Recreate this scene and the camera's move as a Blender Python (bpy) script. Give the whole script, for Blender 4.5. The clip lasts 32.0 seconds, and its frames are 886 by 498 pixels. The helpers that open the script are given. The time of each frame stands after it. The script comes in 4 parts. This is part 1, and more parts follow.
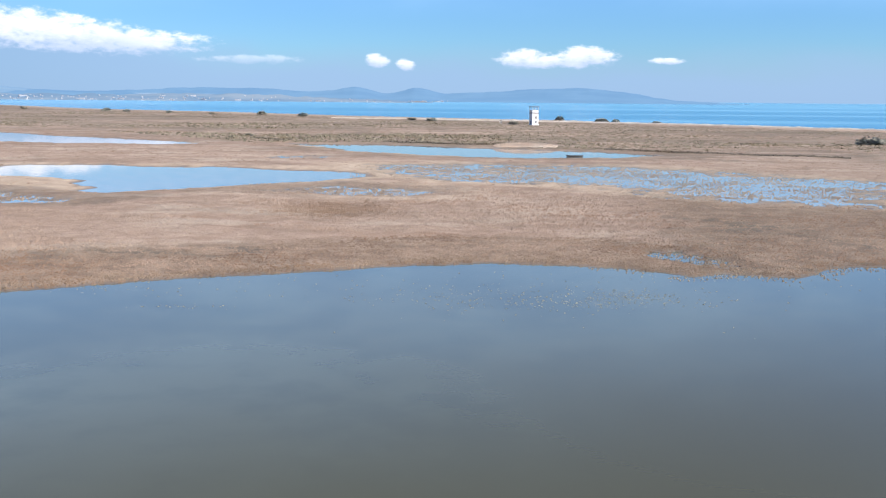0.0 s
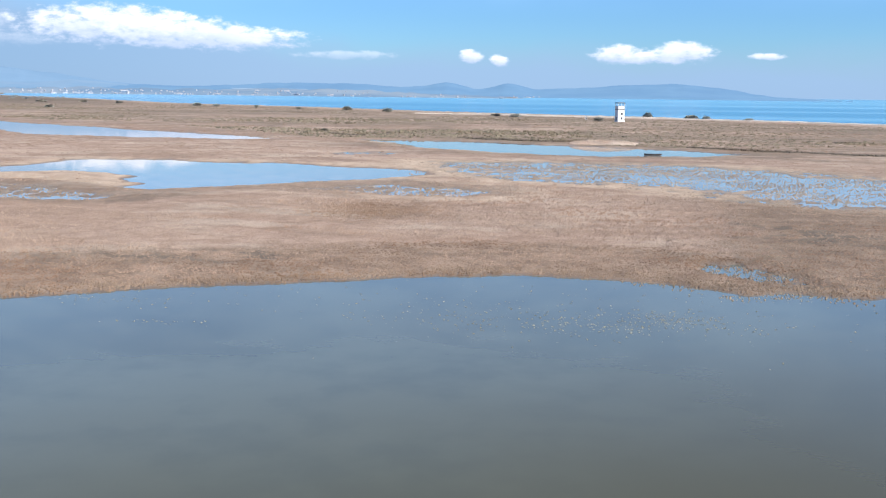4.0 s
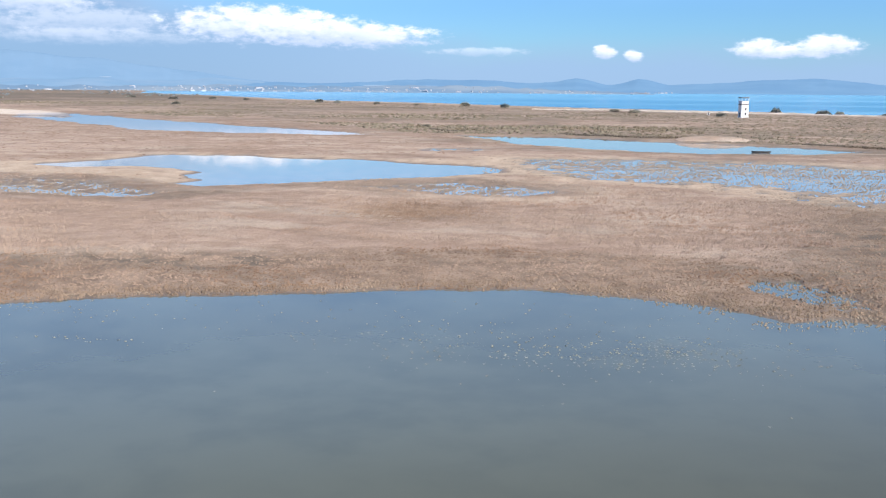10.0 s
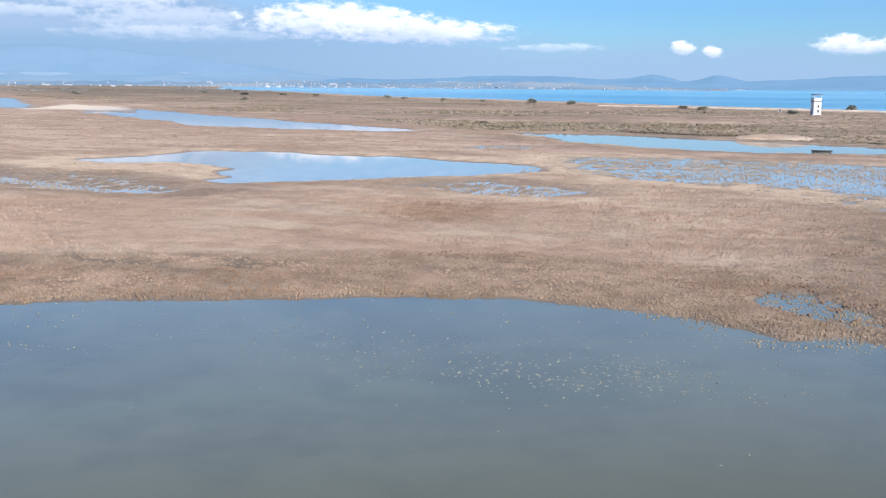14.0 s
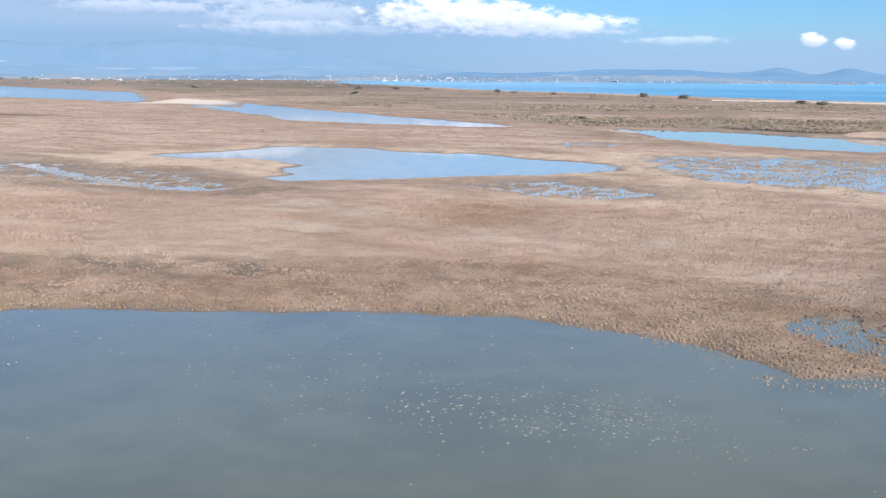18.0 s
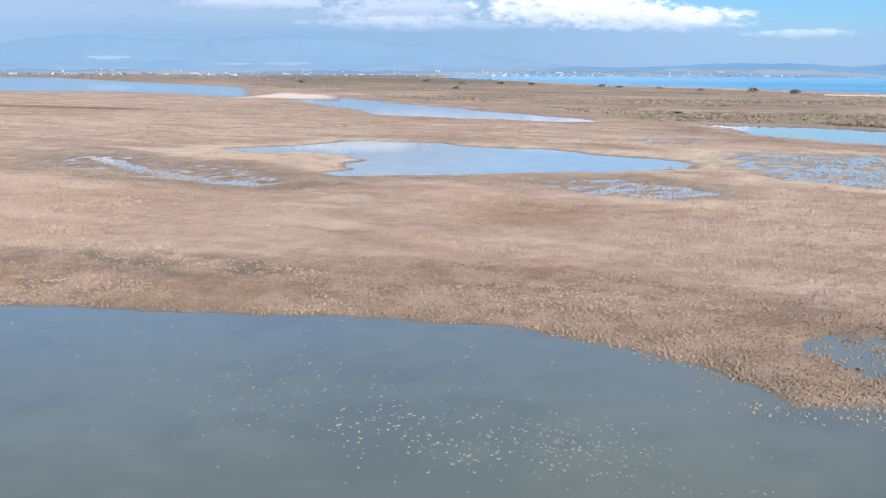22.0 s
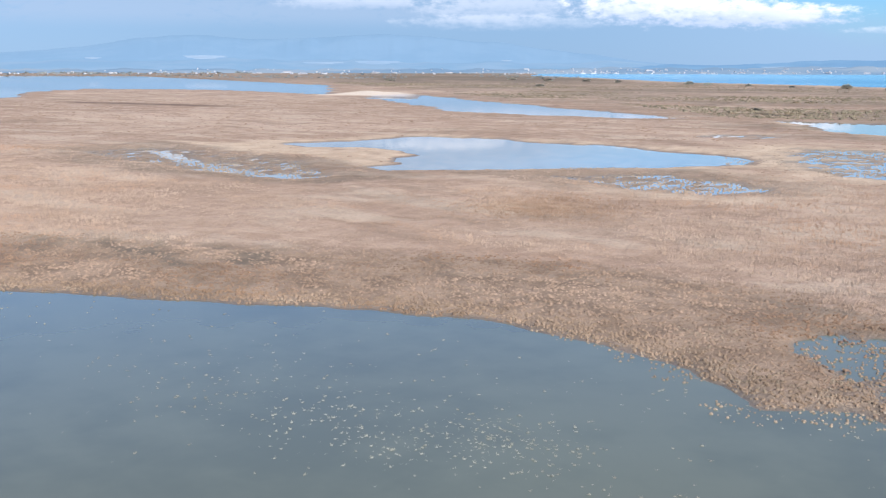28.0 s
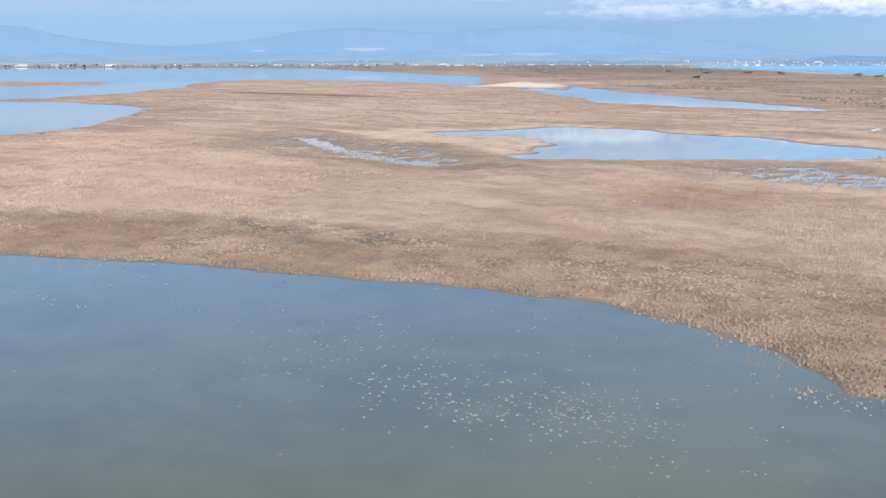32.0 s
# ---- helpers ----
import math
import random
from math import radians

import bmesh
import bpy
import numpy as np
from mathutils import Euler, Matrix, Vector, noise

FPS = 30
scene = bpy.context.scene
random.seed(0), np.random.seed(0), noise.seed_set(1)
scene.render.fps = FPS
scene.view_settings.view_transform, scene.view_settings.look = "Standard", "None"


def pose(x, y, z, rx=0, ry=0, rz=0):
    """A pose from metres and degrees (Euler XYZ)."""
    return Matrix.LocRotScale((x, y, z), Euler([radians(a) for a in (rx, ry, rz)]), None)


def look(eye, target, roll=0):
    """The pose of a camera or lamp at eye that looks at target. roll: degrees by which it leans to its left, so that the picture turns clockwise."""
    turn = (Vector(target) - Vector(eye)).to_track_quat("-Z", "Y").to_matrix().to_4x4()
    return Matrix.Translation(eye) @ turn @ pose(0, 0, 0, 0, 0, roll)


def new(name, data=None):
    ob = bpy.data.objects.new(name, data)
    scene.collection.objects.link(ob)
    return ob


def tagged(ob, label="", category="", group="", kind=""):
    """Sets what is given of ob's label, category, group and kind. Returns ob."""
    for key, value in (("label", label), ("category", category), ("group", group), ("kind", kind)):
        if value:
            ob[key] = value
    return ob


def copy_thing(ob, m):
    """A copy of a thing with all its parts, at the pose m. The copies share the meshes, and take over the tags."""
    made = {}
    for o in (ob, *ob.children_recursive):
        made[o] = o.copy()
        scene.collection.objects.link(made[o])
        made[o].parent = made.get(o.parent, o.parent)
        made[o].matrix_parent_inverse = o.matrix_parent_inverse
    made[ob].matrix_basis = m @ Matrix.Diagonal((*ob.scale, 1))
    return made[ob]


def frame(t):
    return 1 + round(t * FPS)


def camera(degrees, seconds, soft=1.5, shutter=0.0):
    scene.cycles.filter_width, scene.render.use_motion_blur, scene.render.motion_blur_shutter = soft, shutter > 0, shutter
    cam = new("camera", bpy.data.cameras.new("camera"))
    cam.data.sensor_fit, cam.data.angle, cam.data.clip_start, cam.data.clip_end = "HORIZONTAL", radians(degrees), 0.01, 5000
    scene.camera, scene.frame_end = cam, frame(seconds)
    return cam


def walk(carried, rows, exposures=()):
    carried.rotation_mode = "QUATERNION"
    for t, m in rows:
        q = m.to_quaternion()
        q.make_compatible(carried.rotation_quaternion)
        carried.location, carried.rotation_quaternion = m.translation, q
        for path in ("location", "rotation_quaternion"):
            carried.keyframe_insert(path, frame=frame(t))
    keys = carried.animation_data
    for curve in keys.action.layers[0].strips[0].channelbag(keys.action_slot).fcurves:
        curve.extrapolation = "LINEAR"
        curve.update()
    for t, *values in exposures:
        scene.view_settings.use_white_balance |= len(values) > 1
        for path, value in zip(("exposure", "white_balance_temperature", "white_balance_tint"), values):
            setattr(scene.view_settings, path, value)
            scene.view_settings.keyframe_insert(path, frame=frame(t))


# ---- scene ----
# ---- camera: a drone drifting over the lagoon and turning to its left ----
cam = camera(47.05, 32.0, soft=1.25)
# seconds, eye x y z, turn to the left, tilt up, lean
ROWS = (
    (0.0, -0.01, 0.29, 13.01, -0.49, -8.48, 0.56),
    (0.5, 0.52, 1.24, 13.03, -0.15, -8.52, 0.59),
    (1.0, 1.08, 2.20, 13.03, 0.34, -8.58, 0.62),
    (1.5, 1.67, 3.18, 13.02, 1.21, -8.63, 0.64),
    (2.0, 2.27, 4.18, 13.00, 1.82, -8.64, 0.67),
    (2.5, 2.86, 5.19, 12.97, 2.61, -8.68, 0.73),
    (3.0, 3.44, 6.20, 12.94, 3.67, -8.70, 0.76),
    (3.5, 4.01, 7.19, 12.92, 4.33, -8.73, 0.75),
    (4.0, 4.62, 8.17, 12.90, 4.66, -8.77, 0.71),
    (4.5, 5.25, 9.12, 12.89, 5.01, -8.80, 0.68),
    (5.0, 5.91, 10.04, 12.87, 5.41, -8.84, 0.66),
    (5.5, 6.59, 10.94, 12.85, 5.88, -8.86, 0.65),
    (6.0, 7.28, 11.81, 12.81, 6.59, -8.88, 0.62),
    (6.5, 7.96, 12.65, 12.76, 7.36, -8.91, 0.56),
    (7.0, 8.60, 13.48, 12.71, 7.92, -8.91, 0.47),
    (7.5, 9.21, 14.30, 12.66, 8.50, -8.92, 0.42),
    (8.0, 9.81, 15.10, 12.61, 9.37, -8.93, 0.40),
    (8.5, 10.39, 15.88, 12.55, 10.33, -8.95, 0.39),
    (9.0, 10.94, 16.66, 12.50, 11.05, -8.97, 0.40),
    (9.5, 11.48, 17.43, 12.45, 11.55, -9.00, 0.42),
    (10.0, 12.02, 18.16, 12.43, 12.03, -9.03, 0.45),
    (10.5, 12.55, 18.84, 12.41, 12.59, -9.06, 0.47),
    (11.0, 13.08, 19.47, 12.40, 13.01, -9.08, 0.47),
    (11.5, 13.64, 20.06, 12.41, 13.35, -9.12, 0.46),
    (12.0, 14.22, 20.63, 12.44, 13.68, -9.13, 0.42),
    (12.5, 14.80, 21.17, 12.50, 14.74, -9.17, 0.40),
    (13.0, 15.35, 21.71, 12.53, 15.47, -9.21, 0.39),
    (13.5, 15.90, 22.25, 12.51, 15.74, -9.25, 0.44),
    (14.0, 16.46, 22.87, 12.46, 16.18, -9.27, 0.48),
    (14.5, 17.09, 23.62, 12.43, 16.73, -9.32, 0.50),
    (15.0, 17.78, 24.53, 12.49, 17.37, -9.37, 0.49),
    (15.5, 18.48, 25.54, 12.61, 17.97, -9.42, 0.46),
    (16.0, 19.16, 26.56, 12.73, 18.54, -9.47, 0.43),
    (16.5, 19.78, 27.51, 12.82, 19.28, -9.53, 0.38),
    (17.0, 20.27, 28.33, 12.81, 20.60, -9.62, 0.32),
    (17.5, 20.76, 29.07, 12.77, 21.84, -9.66, 0.33),
    (18.0, 21.24, 29.77, 12.71, 22.80, -9.66, 0.38),
    (18.5, 21.76, 30.48, 12.67, 23.58, -9.70, 0.39),
    (19.0, 22.31, 31.21, 12.64, 24.20, -9.72, 0.37),
    (19.5, 22.88, 31.96, 12.63, 25.21, -9.76, 0.33),
    (20.0, 23.41, 32.70, 12.62, 26.34, -9.81, 0.29),
    (20.5, 23.93, 33.44, 12.60, 27.21, -9.87, 0.28),
    (21.0, 24.41, 34.19, 12.58, 28.06, -9.91, 0.27),
    (21.5, 24.86, 34.92, 12.56, 28.79, -9.94, 0.27),
    (22.0, 25.33, 35.66, 12.54, 29.01, -9.98, 0.25),
    (22.5, 25.80, 36.39, 12.53, 29.41, -10.02, 0.23),
    (23.0, 26.22, 37.05, 12.51, 29.86, -10.05, 0.23),
    (23.5, 26.61, 37.64, 12.47, 30.75, -10.08, 0.28),
    (24.0, 26.99, 38.15, 12.41, 31.60, -10.10, 0.32),
    (24.5, 27.35, 38.52, 12.31, 31.77, -10.10, 0.31),
    (25.0, 27.64, 38.80, 12.21, 32.17, -10.09, 0.26),
    (25.5, 27.89, 39.00, 12.13, 32.73, -10.06, 0.20),
    (26.0, 28.12, 39.14, 12.06, 33.36, -10.03, 0.15),
    (26.5, 28.36, 39.25, 12.02, 33.53, -10.00, 0.12),
    (27.0, 28.63, 39.33, 11.99, 31.39, -9.99, 0.12),
    (27.5, 28.92, 39.35, 11.98, 31.35, -10.02, 0.11),
    (28.0, 29.25, 39.34, 11.98, 34.09, -10.07, 0.07),
    (28.5, 29.61, 39.31, 11.96, 38.03, -10.12, 0.04),
    (29.0, 29.95, 39.31, 11.94, 39.05, -10.18, 0.02),
    (29.5, 30.29, 39.33, 11.91, 39.13, -10.22, 0.00),
    (30.0, 30.63, 39.36, 11.84, 39.08, -10.26, 0.00),
    (30.5, 30.95, 39.39, 11.79, 39.09, -10.30, -0.00),
    (31.0, 31.25, 39.39, 11.75, 39.73, -10.38, -0.00),
    (31.5, 31.58, 39.39, 11.72, 41.06, -10.43, -0.01),
    (32.0, 31.92, 39.39, 11.70, 42.77, -10.51, -0.02),
)


def heading(x, y, z, left, up, lean):
    return pose(x, y, z, 90 + up, 0, left) @ pose(0, 0, 0, 0, 0, lean)


walk(cam, [(t, heading(*p)) for t, *p in ROWS], [(0.0, 0.95, 6200, 11), (32.0, 0.95, 6200, 11)])

# ---- sky and sun ----
SUN_EL, SUN_AZ = radians(42), radians(112)  # clockwise from +y


def node(tree, kind, **inputs):
    n = tree.nodes.new(kind)
    for key, value in inputs.items():
        n.inputs[int(key[1:]) if key[0] == "i" and key[1:].isdigit() else key].default_value = value
    return n


def math_node(tree, op, a, b=None, clamp=False):
    n = tree.nodes.new("ShaderNodeMath")
    n.operation, n.use_clamp = op, clamp
    for slot, v in enumerate((a, b)):
        if v is None:
            continue
        if isinstance(v, (int, float)):
            n.inputs[slot].default_value = v
        else:
            tree.links.new(v, n.inputs[slot])
    return n.outputs[0]


def mix_node(tree, fac, a, b, blend="MIX"):
    n = tree.nodes.new("ShaderNodeMix")
    n.data_type, n.blend_type = "RGBA", blend
    for slot, v in ((0, fac), (6, a), (7, b)):
        if isinstance(v, (int, float)):
            n.inputs[slot].default_value = v
        elif isinstance(v, tuple):
            n.inputs[slot].default_value = (*v, 1)
        else:
            tree.links.new(v, n.inputs[slot])
    return n.outputs[2]


def noise_node(tree, vector, scale, detail=4.0, rough=0.55):
    n = node(tree, "ShaderNodeTexNoise", Scale=scale, Detail=detail, Roughness=rough)
    if vector is not None:
        tree.links.new(vector, n.inputs["Vector"])
    return n.outputs["Fac"]


def ramp_node(tree, value, low, high, smooth=True):
    n = tree.nodes.new("ShaderNodeMapRange")
    n.interpolation_type = "SMOOTHSTEP" if smooth else "LINEAR"
    n.inputs["From Min"].default_value, n.inputs["From Max"].default_value = low, high
    tree.links.new(value, n.inputs["Value"])
    return n.outputs["Result"]


world = bpy.data.worlds.new("sky")
scene.world = world
world.use_nodes = True
wt = world.node_tree
wt.nodes.clear()
sky = wt.nodes.new("ShaderNodeTexSky")
sky.sky_type, sky.sun_disc = "NISHITA", False
sky.sun_elevation, sky.sun_rotation = SUN_EL, SUN_AZ
sky.air_density, sky.dust_density, sky.ozone_density = 1.0, 0.3, 3.0
coords = wt.nodes.new("ShaderNodeTexCoord").outputs["Generated"]
split = wt.nodes.new("ShaderNodeSeparateXYZ")
wt.links.new(coords, split.inputs[0])
# azimuth to the left of +y and elevation, in degrees
az = math_node(wt, "MULTIPLY", math_node(wt, "ARCTAN2", math_node(wt, "MULTIPLY", split.outputs[0], -1.0), split.outputs[1]), 57.296)
el = math_node(wt, "MULTIPLY", math_node(wt, "ARCSINE", split.outputs[2]), 57.296)
plane = wt.nodes.new("ShaderNodeCombineXYZ")
wt.links.new(az, plane.inputs[0])
wt.links.new(math_node(wt, "MULTIPLY", el, 2.2), plane.inputs[1])
fluff = noise_node(wt, plane.outputs[0], 1.1, 8, 0.62)
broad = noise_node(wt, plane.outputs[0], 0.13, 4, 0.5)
soft_edge = math_node(wt, "SUBTRACT", fluff, 0.5)


def cloud_body(az0, el0, raz, rel, ragged=2.6):
    """How deep a direction lies in a cloud: over 0 inside."""
    a = math_node(wt, "POWER", math_node(wt, "DIVIDE", math_node(wt, "ABSOLUTE", math_node(wt, "SUBTRACT", az, az0)), raz), 2.0)
    b = math_node(wt, "POWER", math_node(wt, "DIVIDE", math_node(wt, "ABSOLUTE", math_node(wt, "SUBTRACT", el, el0)), rel), 2.0)
    d = math_node(wt, "SUBTRACT", 1.0, math_node(wt, "ADD", a, b))
    return math_node(wt, "ADD", d, math_node(wt, "MULTIPLY", soft_edge, ragged))


sky_colour = mix_node(wt, 1.0, sky.outputs[0], (0.54, 0.85, 1.23), "MULTIPLY")
# bright pale band added, mostly above the view, to lighten the waters' reflections
sky_band = math_node(wt, "MULTIPLY", ramp_node(wt, el, 3.8, 6.5), math_node(wt, "SUBTRACT", 1.0, ramp_node(wt, el, 8.0, 22.0)))
band_mix = math_node(wt, "MULTIPLY", sky_band, math_node(wt, "ADD", 0.12, math_node(wt, "MULTIPLY", ramp_node(wt, broad, 0.35, 0.7), 0.20)))
sky_colour = mix_node(wt, band_mix, sky_colour, (4.9, 7.7, 10.6))
# the hazy bank that lies over the far shore, and the grey deck of cloud to the left
bank = math_node(wt, "SUBTRACT", 1.0, ramp_node(wt, math_node(wt, "SUBTRACT", math_node(wt, "ADD", el, math_node(wt, "MULTIPLY", broad, 2.2)), math_node(wt, "MULTIPLY", ramp_node(wt, az, 8, 40), 4.0)), 1.9, 4.3))
sky_colour = mix_node(wt, math_node(wt, "MULTIPLY", bank, 0.88), sky_colour, mix_node(wt, math_node(wt, "MULTIPLY", ramp_node(wt, az, 10, 32), math_node(wt, "SUBTRACT", 1.0, math_node(wt, "MULTIPLY", ramp_node(wt, az, 42, 58), 0.6))), (3.3, 4.8, 6.95), (2.7, 4.1, 6.1)))
deck = math_node(wt, "MULTIPLY", ramp_node(wt, az, 20, 34), ramp_node(wt, math_node(wt, "ADD", fluff, math_node(wt, "MULTIPLY", broad, 0.9)), 0.60, 0.98))
deck = math_node(wt, "MULTIPLY", deck, math_node(wt, "MULTIPLY", ramp_node(wt, el, 1.9, 3.0), math_node(wt, "SUBTRACT", 1.0, ramp_node(wt, el, 6.0, 14.0))))
sky_colour = mix_node(wt, math_node(wt, "MULTIPLY", deck, 0.55), sky_colour, (4.2, 5.3, 7.0))
for a0, e0, ra, re, dense in ((22.5, 3.3, 5.2, 1.15, 0.95), (16.5, 2.75, 4.6, 0.75, 0.95), (19.5, 3.05, 4.0, 1.0, 0.95), (31.0, 3.2, 5.0, 0.95, 0.32), (-5.0, 2.12, 1.9, 0.58, 0.95), (-6.6, 2.02, 2.2, 0.42, 0.95), (-8.3, 2.25, 1.9, 0.66, 0.95),
                       (3.25, 1.98, 0.75, 0.42, 0.95), (1.7, 1.75, 0.6, 0.38, 0.95), (-12.6, 2.05, 1.1, 0.22, 0.95), (34.0, 4.1, 4.5, 0.45, 0.5), (39.0, 3.5, 5.0, 0.4, 0.35), (47.0, 4.5, 6.0, 0.5, 0.5), (56.0, 3.9, 4.0, 0.35, 0.3), (10.0, 1.95, 3.0, 0.28, 0.35), (30.5, 2.5, 7.0, 0.5, 0.25)):
    depth = cloud_body(a0, e0, ra, re)
    white = ramp_node(wt, math_node(wt, "ADD", math_node(wt, "DIVIDE", math_node(wt, "SUBTRACT", el, e0), re), math_node(wt, "MULTIPLY", soft_edge, 1.5)), -0.8, 0.7)
    tone = mix_node(wt, white, (5.4, 6.4, 8.2), (10.2, 10.4, 11.0))
    sky_colour = mix_node(wt, math_node(wt, "MULTIPLY", ramp_node(wt, depth, -0.05, 0.85), dense), sky_colour, tone)
background = node(wt, "ShaderNodeBackground", Strength=0.062)
wt.links.new(sky_colour, background.inputs["Color"])
wt.links.new(background.outputs[0], wt.nodes.new("ShaderNodeOutputWorld").inputs[0])

sun_data = bpy.data.lights.new("sun", "SUN")
sun_data.energy, sun_data.angle, sun_data.color = 4.6, radians(0.6), (1.0, 0.95, 0.88)
sun = new("sun", sun_data)
sun_way = Vector((math.sin(SUN_AZ) * math.cos(SUN_EL), math.cos(SUN_AZ) * math.cos(SUN_EL), math.sin(SUN_EL)))
sun.matrix_world = look(sun_way * 300, (0, 0, 0))

# ---- materials ----


def material(name):
    m = bpy.data.materials.new(name)
    m.use_nodes = True
    t = m.node_tree
    return m, t, t.nodes["Principled BSDF"]


def bump(t, bsdf, height, strength, distance):
    b = node(t, "ShaderNodeBump", Strength=strength, Distance=distance)
    t.links.new(height, b.inputs["Height"])
    t.links.new(b.outputs[0], bsdf.inputs["Normal"])


def place_of(t):
    return t.nodes.new("ShaderNodeNewGeometry").outputs["Position"]


def plain(name, colour, rough=0.7, vary=0.25, scale=3.0, metal=0.0):
    """A surface of one paint or stuff, with stains and grain."""
    m, t, b = material(name)
    p = t.nodes.new("ShaderNodeTexCoord").outputs["Object"]
    n1, n2 = noise_node(t, p, scale, 5), noise_node(t, p, scale * 9, 3)
    dark = tuple(c * (1 - vary) for c in colour)
    t.links.new(mix_node(t, ramp_node(t, math_node(t, "ADD", math_node(t, "MULTIPLY", n1, 0.7), math_node(t, "MULTIPLY", n2, 0.3)), 0.35, 0.65), dark, colour), b.inputs["Base Color"])
    b.inputs["Roughness"].default_value, b.inputs["Metallic"].default_value = rough, metal
    bump(t, b, n2, 0.2, 0.02)
    return m


def ground_material():
    m, t, b = material("marsh_ground")
    p = place_of(t)
    zone = t.nodes.new("ShaderNodeVertexColor")
    zone.layer_name = "zone"
    s = t.nodes.new("ShaderNodeSeparateColor")
    t.links.new(zone.outputs[0], s.inputs[0])
    reed, wet, sand = s.outputs
    n_big, n_mid, n_fine = noise_node(t, p, 0.035, 5), noise_node(t, p, 0.35, 5, 0.65), noise_node(t, p, 3.2, 4, 0.7)
    stretched = t.nodes.new("ShaderNodeMapping")
    stretched.inputs["Scale"].default_value = (0.45, 1.0, 1.0)
    t.links.new(p, stretched.inputs["Vector"])
    base = mix_node(t, ramp_node(t, n_mid, 0.36, 0.62), (0.216, 0.148, 0.105), (0.315, 0.226, 0.165))
    base = mix_node(t, math_node(t, "MULTIPLY", ramp_node(t, n_big, 0.42, 0.62), 0.6), base, (0.275, 0.192, 0.136))
    pale = mix_node(t, ramp_node(t, n_mid, 0.35, 0.65), (0.304, 0.218, 0.158), (0.388, 0.291, 0.216))
    col = mix_node(t, reed, base, pale)
    plants = t.nodes.new("ShaderNodeVertexColor")
    plants.layer_name = "plants"
    s2 = t.nodes.new("ShaderNodeSeparateColor")
    t.links.new(plants.outputs[0], s2.inputs[0])
    n_long = noise_node(t, stretched.outputs[0], 0.12, 5, 0.6)
    col = mix_node(t, math_node(t, "MULTIPLY", ramp_node(t, n_long, 0.5, 0.64), 0.55), col, (0.395, 0.322, 0.244))
    col = mix_node(t, math_node(t, "MULTIPLY", math_node(t, "SUBTRACT", 1.0, ramp_node(t, n_long, 0.34, 0.48)), 0.65), col, (0.205, 0.145, 0.105))
    col = mix_node(t, math_node(t, "MULTIPLY", s2.outputs[0], 0.8), col, mix_node(t, ramp_node(t, n_mid, 0.38, 0.62), (0.135, 0.098, 0.068), (0.232, 0.170, 0.121)))
    col = mix_node(t, math_node(t, "MULTIPLY", s2.outputs[1], 0.75), col, mix_node(t, ramp_node(t, n_mid, 0.35, 0.65), (0.375, 0.290, 0.205), (0.470, 0.370, 0.265)))
    col = mix_node(t, math_node(t, "MULTIPLY", s2.outputs[2], 0.85), col, (0.105, 0.088, 0.066))
    col = mix_node(t, math_node(t, "MULTIPLY", plants.outputs[1], 0.95), col, (0.085, 0.052, 0.042))
    col = mix_node(t, wet, col, (0.105, 0.090, 0.068))
    col = mix_node(t, sand, col, (0.51, 0.43, 0.34))
    col = mix_node(t, math_node(t, "MULTIPLY", math_node(t, "SUBTRACT", 1.0, ramp_node(t, n_fine, 0.3, 0.55)), 0.4), col, (0.14, 0.10, 0.07))
    t.links.new(col, b.inputs["Base Color"])
    t.links.new(math_node(t, "SUBTRACT", 0.95, math_node(t, "MULTIPLY", wet, 0.6)), b.inputs["Roughness"])
    t.links.new(math_node(t, "ADD", 0.1, math_node(t, "MULTIPLY", wet, 0.4)), b.inputs["Specular IOR Level"])
    bump(t, b, math_node(t, "ADD", n_fine, math_node(t, "MULTIPLY", n_mid, 1.5)), 0.6, 0.25)
    return m


